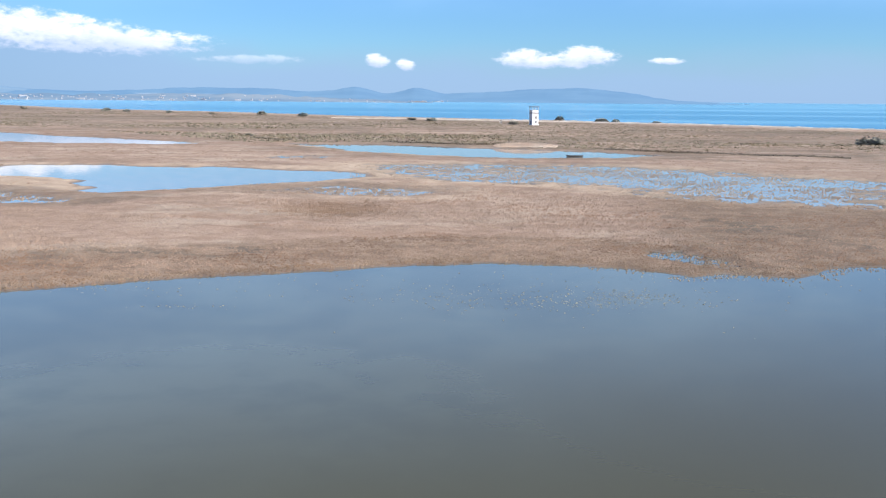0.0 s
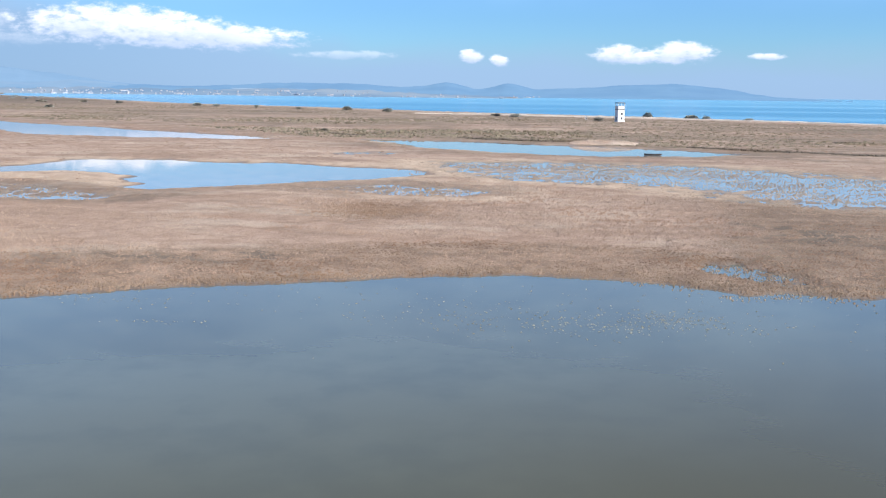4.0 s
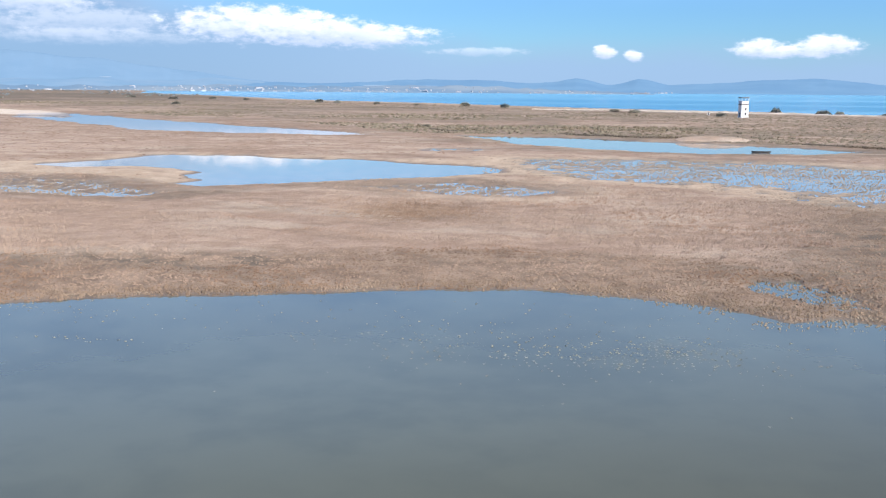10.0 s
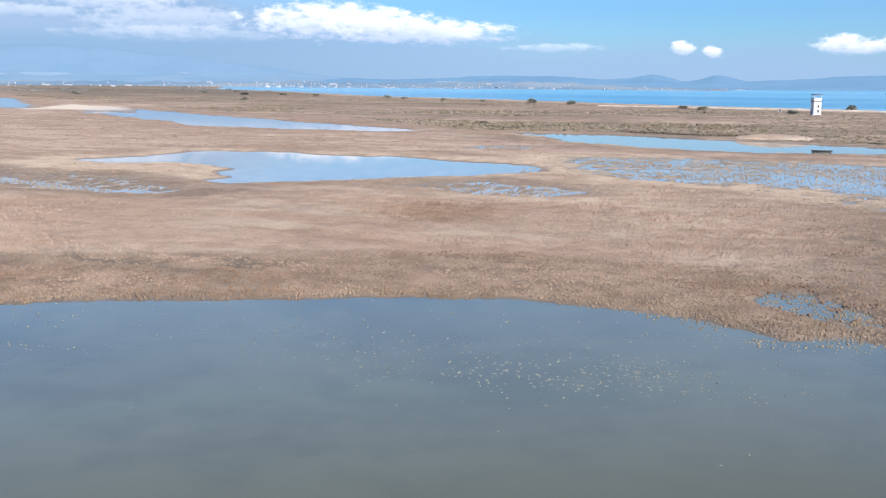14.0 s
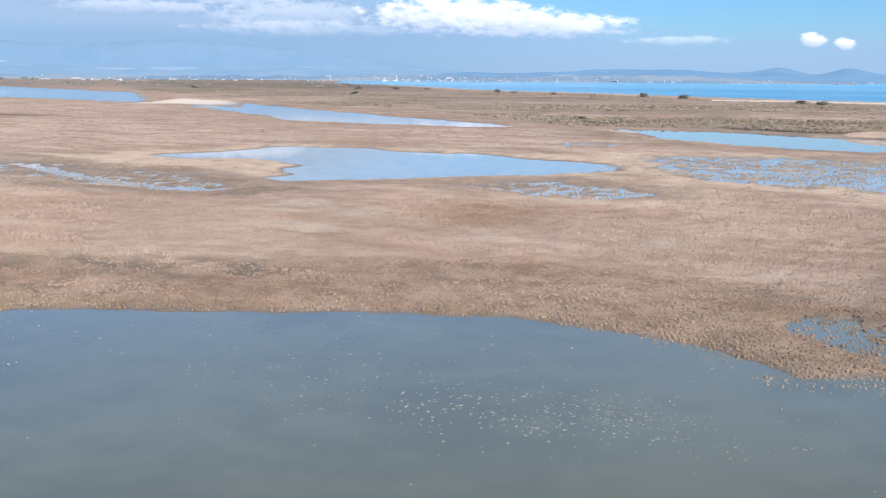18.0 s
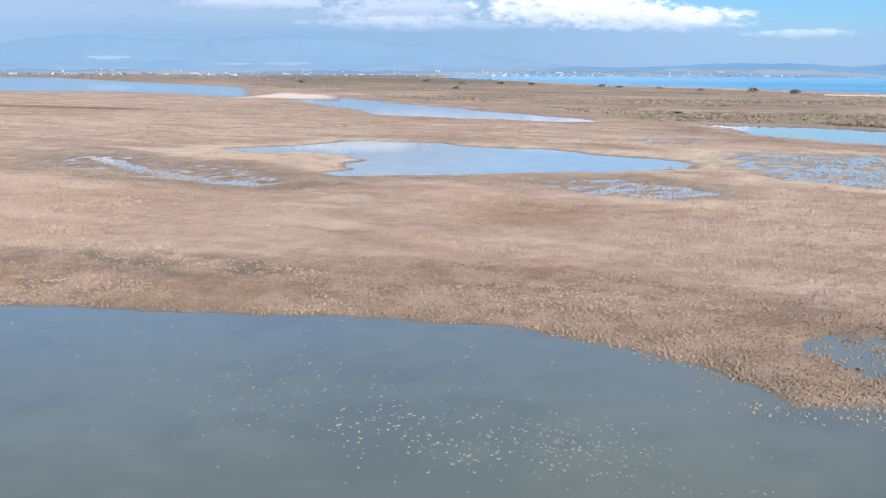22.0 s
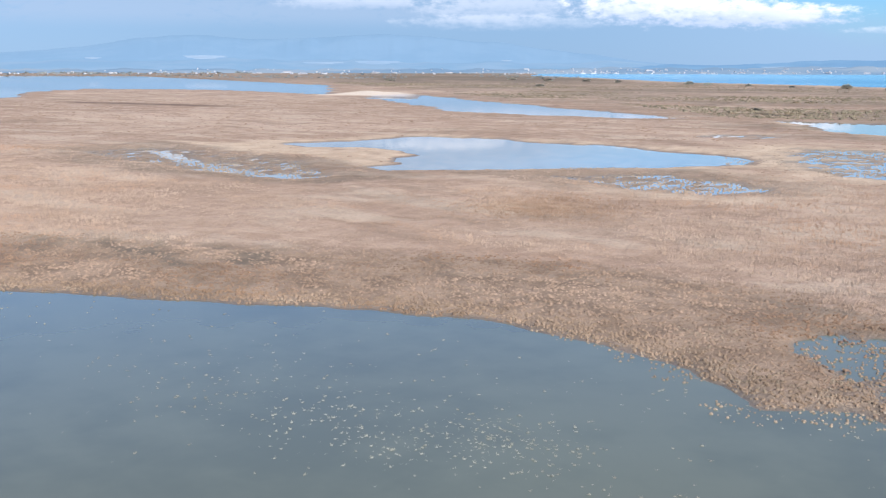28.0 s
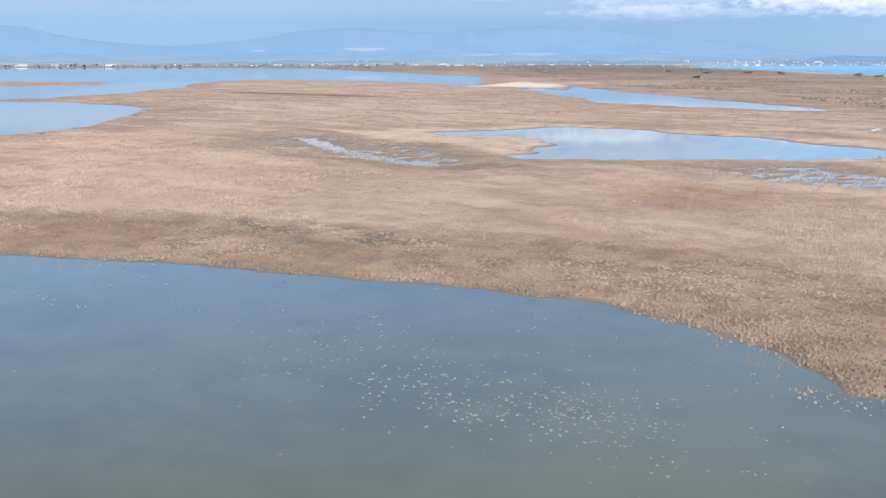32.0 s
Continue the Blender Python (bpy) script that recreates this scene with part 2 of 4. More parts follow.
def water_material(name, mud, ripple, rough, deep, shoal=None):
    m, t, b = material(name)
    p = place_of(t)
    n1, n2 = noise_node(t, p, 0.045, 4), noise_node(t, p, 0.4, 3)
    bed = mix_node(t, ramp_node(t, math_node(t, "ADD", math_node(t, "MULTIPLY", n1, 0.7), math_node(t, "MULTIPLY", n2, 0.3)), 0.42, 0.60), mud, deep)
    if name == "sea_water":  # wind lanes, and pale distance haze put into the colour far out
        lanes = t.nodes.new("ShaderNodeMapping")
        lanes.inputs["Rotation"].default_value = (0, 0, radians(14))
        lanes.inputs["Scale"].default_value = (0.0007, 0.0075, 1.0)
        t.links.new(p, lanes.inputs["Vector"])
        lane = noise_node(t, lanes.outputs[0], 0.6, 1.5, 0.5)
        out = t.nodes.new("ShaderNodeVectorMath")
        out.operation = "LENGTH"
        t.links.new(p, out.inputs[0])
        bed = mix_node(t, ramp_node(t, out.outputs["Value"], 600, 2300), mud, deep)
        bed = mix_node(t, math_node(t, "MULTIPLY", ramp_node(t, lane, 0.46, 0.62), 0.6), bed, (0.20, 0.42, 0.54))
        bed = mix_node(t, math_node(t, "MULTIPLY", math_node(t, "SUBTRACT", 1.0, ramp_node(t, lane, 0.36, 0.46)), 0.5), bed, mud)
        b.inputs["Specular IOR Level"].default_value = 0.2
    if shoal:  # a bank of brown mud under the lagoon's middle
        place = t.nodes.new("ShaderNodeSeparateXYZ")
        t.links.new(p, place.inputs[0])
        far = math_node(t, "ADD", math_node(t, "SUBTRACT", place.outputs[1], math_node(t, "MULTIPLY", place.outputs[0], 0.55)), math_node(t, "MULTIPLY", n1, 16.0))
        bed = mix_node(t, ramp_node(t, far, 34.0, 68.0), shoal, bed)
    if shoal:  # pale silt under the shallow marsh pools
        bed = mix_node(t, math_node(t, "MULTIPLY", ramp_node(t, place.outputs[1], 100.0, 135.0), 0.9), bed, mix_node(t, ramp_node(t, n2, 0.4, 0.6), (0.20, 0.20, 0.185), (0.31, 0.29, 0.25)))
    t.links.new(bed, b.inputs["Base Color"])
    b.inputs["Roughness"].default_value = rough
    b.inputs["IOR"].default_value = 1.333
    stretched = t.nodes.new("ShaderNodeMapping")
    stretched.inputs["Scale"].default_value = (0.6, 1.3, 1.0)
    t.links.new(p, stretched.inputs["Vector"])
    bump(t, b, math_node(t, "ADD", noise_node(t, stretched.outputs[0], 2.2, 2), math_node(t, "MULTIPLY", n2, 0.6)), ripple, 0.05)
    return m


def leaf_material(name, low, high, rough=0.9, lift=0.8):
    """Stalks and leaves: every clump has its own shade."""
    m, t, b = material(name)
    g = t.nodes.new("ShaderNodeNewGeometry")
    n = noise_node(t, g.outputs["Position"], 0.09, 4)
    f = math_node(t, "ADD", math_node(t, "MULTIPLY", g.outputs["Random Per Island"], 0.5), math_node(t, "MULTIPLY", ramp_node(t, n, 0.35, 0.65), 0.5))
    patch = math_node(t, "MULTIPLY", ramp_node(t, noise_node(t, g.outputs["Position"], 0.05, 5, 0.6), 0.46, 0.62), 0.55)
    drawn = t.nodes.new("ShaderNodeMapping")
    drawn.inputs["Scale"].default_value = (0.4, 1.0, 1.0)
    t.links.new(g.outputs["Position"], drawn.inputs["Vector"])
    streak = noise_node(t, drawn.outputs[0], 0.16, 5, 0.6)
    warm, dull, bright = [tuple(c * k for c, k in zip(q, ks)) for q, ks in ((low, (1.14, 0.90, 0.72)), (low, (0.76, 0.78, 0.80)), (high, (1.10, 1.11, 1.12)))]
    tone = mix_node(t, patch, mix_node(t, f, low, high), warm)
    tone = mix_node(t, math_node(t, "MULTIPLY", ramp_node(t, streak, 0.52, 0.66), 0.6), tone, bright)
    tone = mix_node(t, math_node(t, "MULTIPLY", math_node(t, "SUBTRACT", 1.0, ramp_node(t, streak, 0.32, 0.45)), 0.55), tone, dull)
    mottle = noise_node(t, g.outputs["Position"], 0.55, 4, 0.7)
    tone = mix_node(t, math_node(t, "MULTIPLY", math_node(t, "SUBTRACT", 1.0, ramp_node(t, mottle, 0.36, 0.52)), 0.5), tone, dull)
    t.links.new(tone, b.inputs["Base Color"])
    up = t.nodes.new("ShaderNodeVectorMath")
    up.operation, up.inputs[1].default_value, up.inputs[2].default_value = "MULTIPLY_ADD", (1.25 - lift, 1.25 - lift, 1.25 - lift), (0, 0, lift)
    t.links.new(g.outputs["Normal"], up.inputs[0])
    t.links.new(up.outputs[0], b.inputs["Normal"])
    b.inputs["Roughness"].default_value = rough
    b.inputs["Specular IOR Level"].default_value = 0.1
    return m


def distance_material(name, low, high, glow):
    """Far hills, with the sea haze put in as a glowing blue."""
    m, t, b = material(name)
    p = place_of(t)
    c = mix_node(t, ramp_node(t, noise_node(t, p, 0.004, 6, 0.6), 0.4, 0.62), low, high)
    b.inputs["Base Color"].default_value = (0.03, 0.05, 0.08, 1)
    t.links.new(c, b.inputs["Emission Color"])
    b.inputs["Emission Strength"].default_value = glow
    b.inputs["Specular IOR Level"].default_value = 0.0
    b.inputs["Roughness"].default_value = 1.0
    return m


M_GROUND = ground_material()
M_LAGOON = water_material("lagoon_water", (0.110, 0.122, 0.095), 0.02, 0.02, (0.088, 0.100, 0.080), (0.063, 0.057, 0.024))
# the sea's second colour is its hazed tone far out
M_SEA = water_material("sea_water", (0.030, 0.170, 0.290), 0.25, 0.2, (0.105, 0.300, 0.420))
M_MARSH = leaf_material("saltmarsh_stalks", (0.160, 0.110, 0.075), (0.312, 0.222, 0.157), lift=0.58)
M_REED = leaf_material("reed_stalks", (0.298, 0.212, 0.150), (0.420, 0.314, 0.230), lift=0.70)
M_STAND = leaf_material("tall_reed_stalks", (0.306, 0.219, 0.158), (0.416, 0.312, 0.231), lift=0.72)
M_RUST = leaf_material("rusty_reed", (0.285, 0.180, 0.115), (0.375, 0.262, 0.180))
M_PALE = leaf_material("bleached_reed", (0.420, 0.330, 0.255), (0.560, 0.460, 0.370))
# far trees, their green greyed by haze put into the colour
M_FARTREE = leaf_material("hazy_trees", (0.150, 0.172, 0.172), (0.235, 0.250, 0.240))
M_DRAB = leaf_material("drab_tussock", (0.158, 0.120, 0.083), (0.290, 0.226, 0.162), lift=0.6)
M_WETTUFT = leaf_material("pool_tussock", (0.185, 0.144, 0.102), (0.340, 0.272, 0.198), lift=0.65)
M_EDGE = leaf_material("shore_tussock", (0.170, 0.119, 0.079), (0.302, 0.218, 0.150), lift=0.65)
M_SCRUB = leaf_material("scrub_leaves", (0.118, 0.100, 0.066), (0.232, 0.194, 0.134), lift=0.55)
M_LEDGE = leaf_material("ledge_mud", (0.075, 0.062, 0.046), (0.150, 0.122, 0.090), lift=0.5)
M_BUSH = leaf_material("bush_leaves", (0.270, 0.260, 0.200), (0.420, 0.400, 0.320))
M_TUFT = leaf_material("water_tuft", (0.160, 0.156, 0.120), (0.300, 0.290, 0.228), lift=0.65)
# hills and shores glow in these tones, which hold the haze
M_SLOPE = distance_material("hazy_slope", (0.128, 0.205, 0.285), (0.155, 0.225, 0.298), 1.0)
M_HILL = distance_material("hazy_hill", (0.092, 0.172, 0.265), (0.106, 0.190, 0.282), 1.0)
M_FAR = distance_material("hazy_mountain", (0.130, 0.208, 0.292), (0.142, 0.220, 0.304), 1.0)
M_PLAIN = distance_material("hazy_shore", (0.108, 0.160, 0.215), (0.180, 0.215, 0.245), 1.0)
M_WHITE = plain("white_plaster", (0.80, 0.78, 0.74), 0.8, 0.12, 0.8)
# far houses: distance haze mixed into wall, roof and window colours
M_HAZEWALL = plain("hazed_house_wall", (0.43, 0.45, 0.48), 0.9, 0.25, 0.05)
M_HAZEROOF = plain("hazed_house_roof", (0.40, 0.38, 0.38), 0.9, 0.25, 0.05)
M_HAZEGLASS = plain("hazy_window", (0.24, 0.27, 0.31), 0.5, 0.2)
# bare cuts, pale by themselves, glowing in a hazed tone too
M_SCAR = distance_material("pale_scar", (0.215, 0.272, 0.340), (0.178, 0.245, 0.322), 1.0)
M_ROOF = plain("grey_roof", (0.16, 0.15, 0.14), 0.7, 0.3)
M_GLASS = plain("dark_window", (0.03, 0.035, 0.04), 0.15, 0.2)
M_WOOD = plain("weathered_wood", (0.085, 0.070, 0.058), 0.8, 0.4, 4.0)
M_RAIL = plain("rail_paint", (0.62, 0.60, 0.56), 0.6, 0.2)

# ---- shapes on the plan, in metres ----


def lattice(x, y, seed):
    """Smooth random values, -1 to 1, one knot a metre."""
    xi, yi = np.floor(x), np.floor(y)
    u, v = x - xi, y - yi
    u, v = u * u * (3 - 2 * u), v * v * (3 - 2 * v)

    def knot(i, j):
        h = np.sin(i * 127.1 + j * 311.7 + seed * 74.7) * 43758.5453
        return 2 * (h - np.floor(h)) - 1

    a, b, c, d = knot(xi, yi), knot(xi + 1, yi), knot(xi, yi + 1), knot(xi + 1, yi + 1)
    return a + (b - a) * u + (c - a) * v + (a - b - c + d) * u * v


def rough_noise(x, y, size, seed, octaves=4, fade=0.55):
    out, amp, total = 0 * x, 1.0, 0.0
    for k in range(octaves):
        out = out + amp * lattice(x / size * 2**k + 17.3 * k, y / size * 2**k - 9.1 * k, seed + k)
        total, amp = total + amp, amp * fade
    return out / total


def outside(x, y, ring):
    """Distance to a closed outline: over 0 outside it, under 0 inside."""
    best, inside = np.full(np.shape(x), 1e9), np.zeros(np.shape(x), bool)
    for (ax, ay), (bx, by) in zip(ring, ring[1:] + ring[:1]):
        ex, ey = bx - ax, by - ay
        f = np.clip(((x - ax) * ex + (y - ay) * ey) / (ex * ex + ey * ey), 0, 1)
        best = np.minimum(best, np.hypot(x - ax - f * ex, y - ay - f * ey))
        if ay != by:
            inside ^= ((ay > y) != (by > y)) & (x < ax + (y - ay) / (by - ay) * ex)
    return np.where(inside, -best, best)


LAGOON = [(-120, 10), (-60, 44), (-40, 59), (-30, 66.5), (-20, 72), (-12, 75), (-5, 78), (4, 80.5), (11, 79.7), (14.5, 78.6), (17.5, 77.2), (19.3, 75.2),
          (22, 76.5), (27, 75), (31, 80), (40, 81), (70, 88), (160, 96), (160, -90), (-120, -90)]
POOL = [(15.8, 84.5), (17.5, 88), (22, 88), (24.5, 83), (24.5, 79), (21, 78), (19, 80), (17, 82)]
POND = [(-85, 160), (-80, 172), (-76, 190), (-62, 190), (-50, 186), (-38, 187), (-27, 182), (-16, 179), (-9, 175), (-10, 167), (-18, 157), (-28, 149), (-36, 141),
        (-44, 135.5), (-49, 137), (-47, 143), (-54, 150), (-54, 155), (-66, 161), (-76, 158)]
LONG_POND = [(-38, 279), (-9, 277), (19, 263), (40, 252), (54, 238), (42, 225), (20, 222), (-4, 230), (-24, 250)]
BACK_POND = [(-241, 377), (-246, 424), (-161, 355), (-106, 314), (-58, 276), (-68, 271), (-99, 272), (-130, 280), (-178, 322)]
WET = [(-16, 196), (10, 199), (36, 197), (60, 176), (76, 163), (56, 122), (37, 129), (30, 133), (17, 151), (2, 158), (-8, 176)]
PUDDLE = [(-38, 213), (-38, 225), (-28, 228), (-20, 222), (-25, 210)]
LEDGE = [(-63, 323), (-45, 299), (-33, 292), (-19, 292), (-8, 287), (4, 280), (19, 279), (34, 268), (42, 258), (52, 252), (70, 240), (92, 226)]
WET_EDGE = [(-33, 137), (-24, 149), (-14, 153), (-5, 149), (3, 140), (-3, 131), (-14, 132)]
CREEK = [(-101, 131), (-95, 145), (-76, 145), (-59, 140), (-40, 127), (-44, 119), (-52, 118), (-72, 122)]
CHANNEL = [(-92, 140), (-82, 135.5), (-70, 129), (-59, 125), (-51.5, 122.8), (-46, 123.5)]
WET_FRINGE = [(-18, 200), (10, 212), (40, 206), (66, 182), (84, 165), (60, 116), (36, 120), (24, 132), (8, 150), (-6, 158), (-14, 180)]
FAR_LAGOON = [(-272, 393), (-345, 425), (-400, 438), (-468, 412), (-425, 345), (-352, 292), (-306, 237), (-284, 203), (-273, 178), (-330, 160), (-600, 150), (-1600, 420), (-1700, 800), (-1250, 1080), (-919, 884), (-438, 594)]
FAR_BAR = [(-420, 245), (-560, 285), (-480, 325), (-440, 300)]
SIDE_LAGOON = [(-400, 120), (-245, 182), (-196, 179), (-163, 153), (-146, 137), (-131, 121), (-126, 106), (-220, 60)]
SEA = [(300, 330), (200, 450), (148, 512), (76, 592), (-26, 652), (-162, 786), (-289, 880), (-490, 1150), (-790, 1500), (-1090, 2080), (-500, 2320),
       (-40, 2420), (60, 5400), (5400, 5400), (5400, 330)]
SPIT = [(-270, 385), (-312, 470), (-250, 430), (-215, 378)]
FLAT = [(-98, 151), (-80, 158), (-58, 153), (-50, 144), (-47, 137), (-58, 141), (-76, 147)]


def along(x, y, line):
    """Distance to an open line."""
    best = np.full(np.shape(x), 1e9)
    for (ax, ay), (bx, by) in zip(line, line[1:]):
        ex, ey = bx - ax, by - ay
        f = np.clip(((x - ax) * ex + (y - ay) * ey) / (ex * ex + ey * ey), 0, 1)
        best = np.minimum(best, np.hypot(x - ax - f * ex, y - ay - f * ey))
    return best


def land_height(x, y):
    """Height of the ground, and its zones: reed, wet, sand."""
    far = np.hypot(x - 15, y)
    wob = rough_noise(x, y, 9.0, 3, 5) * np.clip(far / 90, 0.5, 4.0)
    ragged = rough_noise(x, y, 1.3, 8, 3) * 0.45
    d = outside(x, y, LAGOON) + 0.55 * wob + ragged
    for ring, k in ((POND, 1.6), (LONG_POND, 1.6), (BACK_POND, 1.5), (FAR_LAGOON, 2.5), (SIDE_LAGOON, 1.6)):
        d = np.minimum(d, outside(x, y, ring) + k * wob + ragged)
    d_sea = outside(x, y, SEA) + 1.2 * wob
    hum = rough_noise(x, y, 2.2, 21, 4, 0.6)
    h = np.where(d > 0, 0.10 + 0.22 * np.clip(d / 5, 0, 1) + 0.16 * hum * np.clip(d / 2, 0.3, 1), np.clip(0.06 + 0.09 * d, -0.5, 0.05))
    h = h + np.clip(rough_noise(x, y, 26, 31, 3), -0.2, 1) * 0.35 * np.clip((d - 3) / 12, 0, 1)
    # tussocky ground half under water
    for ring, cover, grain, loose, edge in ((WET_FRINGE, 0.30, 2.0, 6.0, 8.0), (WET, 0.84, 2.0, 9.0, 13.0), (WET_EDGE, 0.54, 1.2, 4.0, 4.0), (CREEK, 0.28, 1.2, 3.0, 3.0), (PUDDLE, 0.50, 2.0, 4.0, 3.0), (POOL, 0.86, 0.9, 2.0, 2.2)):
        w = outside(x, y, ring) + loose * rough_noise(x, y, 3 + 2 * loose, 44, 4)
        t = np.clip(-w / edge, 0, 1)
        spotted = 0.30 * rough_noise(x, y, grain, 51, 4, 0.75) + 0.12 * rough_noise(x, y, 24, 57, 2) + 0.25 * (0.5 - cover)
        if ring is WET:  # wetter towards the east
            spotted = spotted + np.clip(0.0040 * (28 - x), -0.09, 0.13)
        h = h * (1 - t) + np.minimum(h, spotted) * t
    # the creek's open channel, and a bar of silt in the far lagoon
    bed = along(x, y, CHANNEL) + 1.6 * rough_noise(x, y, 5, 58, 3) - 1.0
    h = np.where(bed < 1.5, np.minimum(h, np.clip(0.10 * bed, -0.2, 0.2)), h)
    h = np.where(outside(x, y, FAR_BAR) + 6 * rough_noise(x, y, 30, 59, 3) < 0, 0.12, h)
    # beach and dune along the sea
    rise = np.clip(d_sea / 18, 0, 1)
    h = np.where(d_sea < 60, np.where(d_sea > 0, np.maximum(h, 0.15) * np.clip(d_sea / 60, 0, 1) + (1.0 + 0.6 * hum) * rise * (1 - np.clip(d_sea / 60, 0, 1)) + 0.05, -0.6), h)
    h = np.where((far > 700) & (d_sea > 0) & (d > 30), np.maximum(h, 0.3), h)
    # low rise on the land side, far off
    h = h + np.clip((far - 1000) / 1500, 0, 2) * 0.8 * (d_sea > 30) * (d > 30)
    # zones
    reed = np.clip((d - 12 - 4 * rough_noise(x, y, 20, 61, 3)) / 6, 0, 1) * np.clip(0.55 + 0.9 * rough_noise(x, y, 34, 67, 4), 0, 1)
    right = np.clip((x - 22 - 4 * rough_noise(x, y, 12, 70, 3)) / 8, 0, 1) * (y < 170)
    reed = reed * (1 - 0.85 * right)
    wet = np.clip((0.10 - h) / 0.12, 0, 1)
    sand = np.clip(1 - np.abs(d_sea - 8) / 16, 0, 1) * 0.7 * (far < 1500)
    spit = np.clip(-(outside(x, y, SPIT) + 2 * wob) / 4, 0, 1)
    h = np.where(spit > 0, np.maximum(h, 0.1 + 0.5 * spit), h)
    sand = np.clip(sand + spit, 0, 1) * (h > 0.02)
    return h, reed, wet, sand, d


def plant_zones(x, y, d):
    """Where the low dark tussocks grow, and where pale tan mud lies bare."""
    shore = outside(x, y, LAGOON) + 2.5 * rough_noise(x, y, 11, 140, 4)
    tuss = np.clip((15.5 - shore) / 3.0, 0, 1)
    east = np.clip((x - 18.5 + 7 * rough_noise(x, y, 19, 141, 4) - 0.12 * (y - 95)) / 9.0, 0, 1) * np.clip((150 - y) / 10, 0, 1)
    lobe = np.clip(-(np.hypot((x - 12.5) / 1.5, y - 103) - 6.5 + 1.2 * rough_noise(x, y, 4, 142, 3)) / 0.8, 0, 1)
    tuss = np.maximum(tuss, east) * (1 - lobe)
    pools = np.minimum(np.minimum(outside(x, y, POND), outside(x, y, LONG_POND)), np.minimum(outside(x, y, WET), outside(x, y, WET_EDGE)))
    tan = np.clip((6.5 - pools - 6 * rough_noise(x, y, 22, 143, 4)) / 6, 0, 1) * np.clip(d / 0.5, 0, 1)
    hollow = np.clip((-outside(x, y, CREEK) + 7 + 5 * rough_noise(x, y, 10, 144, 4)) / 4, 0, 1)
    hollow = np.maximum(hollow, 0.8 * np.clip((-outside(x, y, WET_EDGE) + 4 + 5 * rough_noise(x, y, 9, 152, 4)) / 4, 0, 1))
    back = np.exp(-(((shore - 9.0) / 3.0) ** 2)) * (x < 25)
    gaps = np.clip(1 - np.abs(rough_noise(x * 0.6, y, 4.0, 145, 4)) / (0.15 + 0.12 * back), 0, 1) * np.clip(rough_noise(x * 0.5, y, 12, 146, 2) * 4 + 0.2 + 0.7 * back, 0, 1)
    strip = np.clip(1 - np.abs(y - 262 - 4 * rough_noise(x, y, 30, 147, 2)) / 8, 0, 1) * np.clip((x + 285) / 15, 0, 1) * np.clip((-195 - x) / 20, 0, 1)
    sea = outside(x, y, SEA)
    coast = np.clip((310 - sea) / 60, 0, 1) * np.clip((sea - 34) / 10, 0, 1) * np.clip(0.45 + 0.9 * rough_noise(x * 0.5, y, 26, 148, 4), 0.12, 0.9) * (y < 1300)
    lines = np.clip(1 - np.abs(rough_noise(x * 0.35 + y * 0.1, y, 17, 149, 4)) / 0.20, 0, 1) * np.clip((330 - sea) / 40, 0, 1) * np.clip((sea - 40) / 10, 0, 1) * (y > 215)
    coast = np.maximum(coast, 0.9 * lines)
    beyond = 0.55 * np.clip((np.hypot(x, y) - 800) / 300, 0, 1)
    flat = np.clip((-outside(x, y, FLAT) + 1.5 + 4 * rough_noise(x, y, 9, 153, 3)) / 2.0, 0, 1)
    tan = np.maximum(tan * (1 - hollow), flat * np.clip(d / 0.5, 0, 1))
    hollow = hollow * (1 - flat)
    return tuss, tan, np.clip(gaps * (0.35 + 0.65 * tuss) + 0.45 * hollow + 0.30 * east * (1 - lobe) + 0.95 * coast + beyond, 0, 1), strip


def mesh_from(name, verts, quads=None, tris=None):
    """A mesh from arrays of vertices and of faces."""
    me = bpy.data.meshes.new(name)
    faces = [f for f in (quads, tris) if f is not None and len(f)]
    loops = np.concatenate([f.ravel() for f in faces]).astype(np.int32)
    sizes = np.concatenate([np.full(len(f), f.shape[1]) for f in faces]).astype(np.int32)
    me.vertices.add(len(verts))
    me.vertices.foreach_set("co", np.asarray(verts, np.float32).ravel())
    me.loops.add(len(loops))
    me.loops.foreach_set("vertex_index", loops)
    me.polygons.add(len(sizes))
    me.polygons.foreach_set("loop_start", np.concatenate([[0], np.cumsum(sizes)[:-1]]).astype(np.int32))
    me.update(calc_edges=True)
    me.validate()
    return me


def grid_faces(rows, cols):
    i = np.arange(rows * cols).reshape(rows, cols)
    return np.stack([i[:-1, :-1], i[:-1, 1:], i[1:, 1:], i[1:, :-1]], -1).reshape(-1, 4)


def fan(r0, r1, ratio, a0, a1, step, cx=15.0, cy=-5.0):
    """A fan of points round (cx, cy): angles to the left of +y, in degrees."""
    r = r0 * ratio ** np.arange(int(math.log(r1 / r0) / math.log(ratio)) + 2)
    a = np.radians(np.arange(a0, a1 + step, step))[::-1]
    rr, aa = np.meshgrid(r, a, indexing="ij")
    return cx - rr * np.sin(aa), cy + rr * np.cos(aa)


def set_smooth(me):
    me.polygons.foreach_set("use_smooth", np.ones(len(me.polygons), bool))


# ---- ground, waters ----
gx, gy = fan(40, 4950, 1.009, -48, 84, 0.21)
gh, g_reed, g_wet, g_sand, g_d = land_height(gx, gy)
me = mesh_from("ground", np.stack([gx, gy, gh], -1).reshape(-1, 3), grid_faces(*gx.shape))
zone = me.color_attributes.new("zone", "FLOAT_COLOR", "POINT")
zone.data.foreach_set("color", np.stack([g_reed, g_wet, g_sand, np.ones_like(g_reed)], -1).astype(np.float32).ravel())
second = me.color_attributes.new("plants", "FLOAT_COLOR", "POINT")
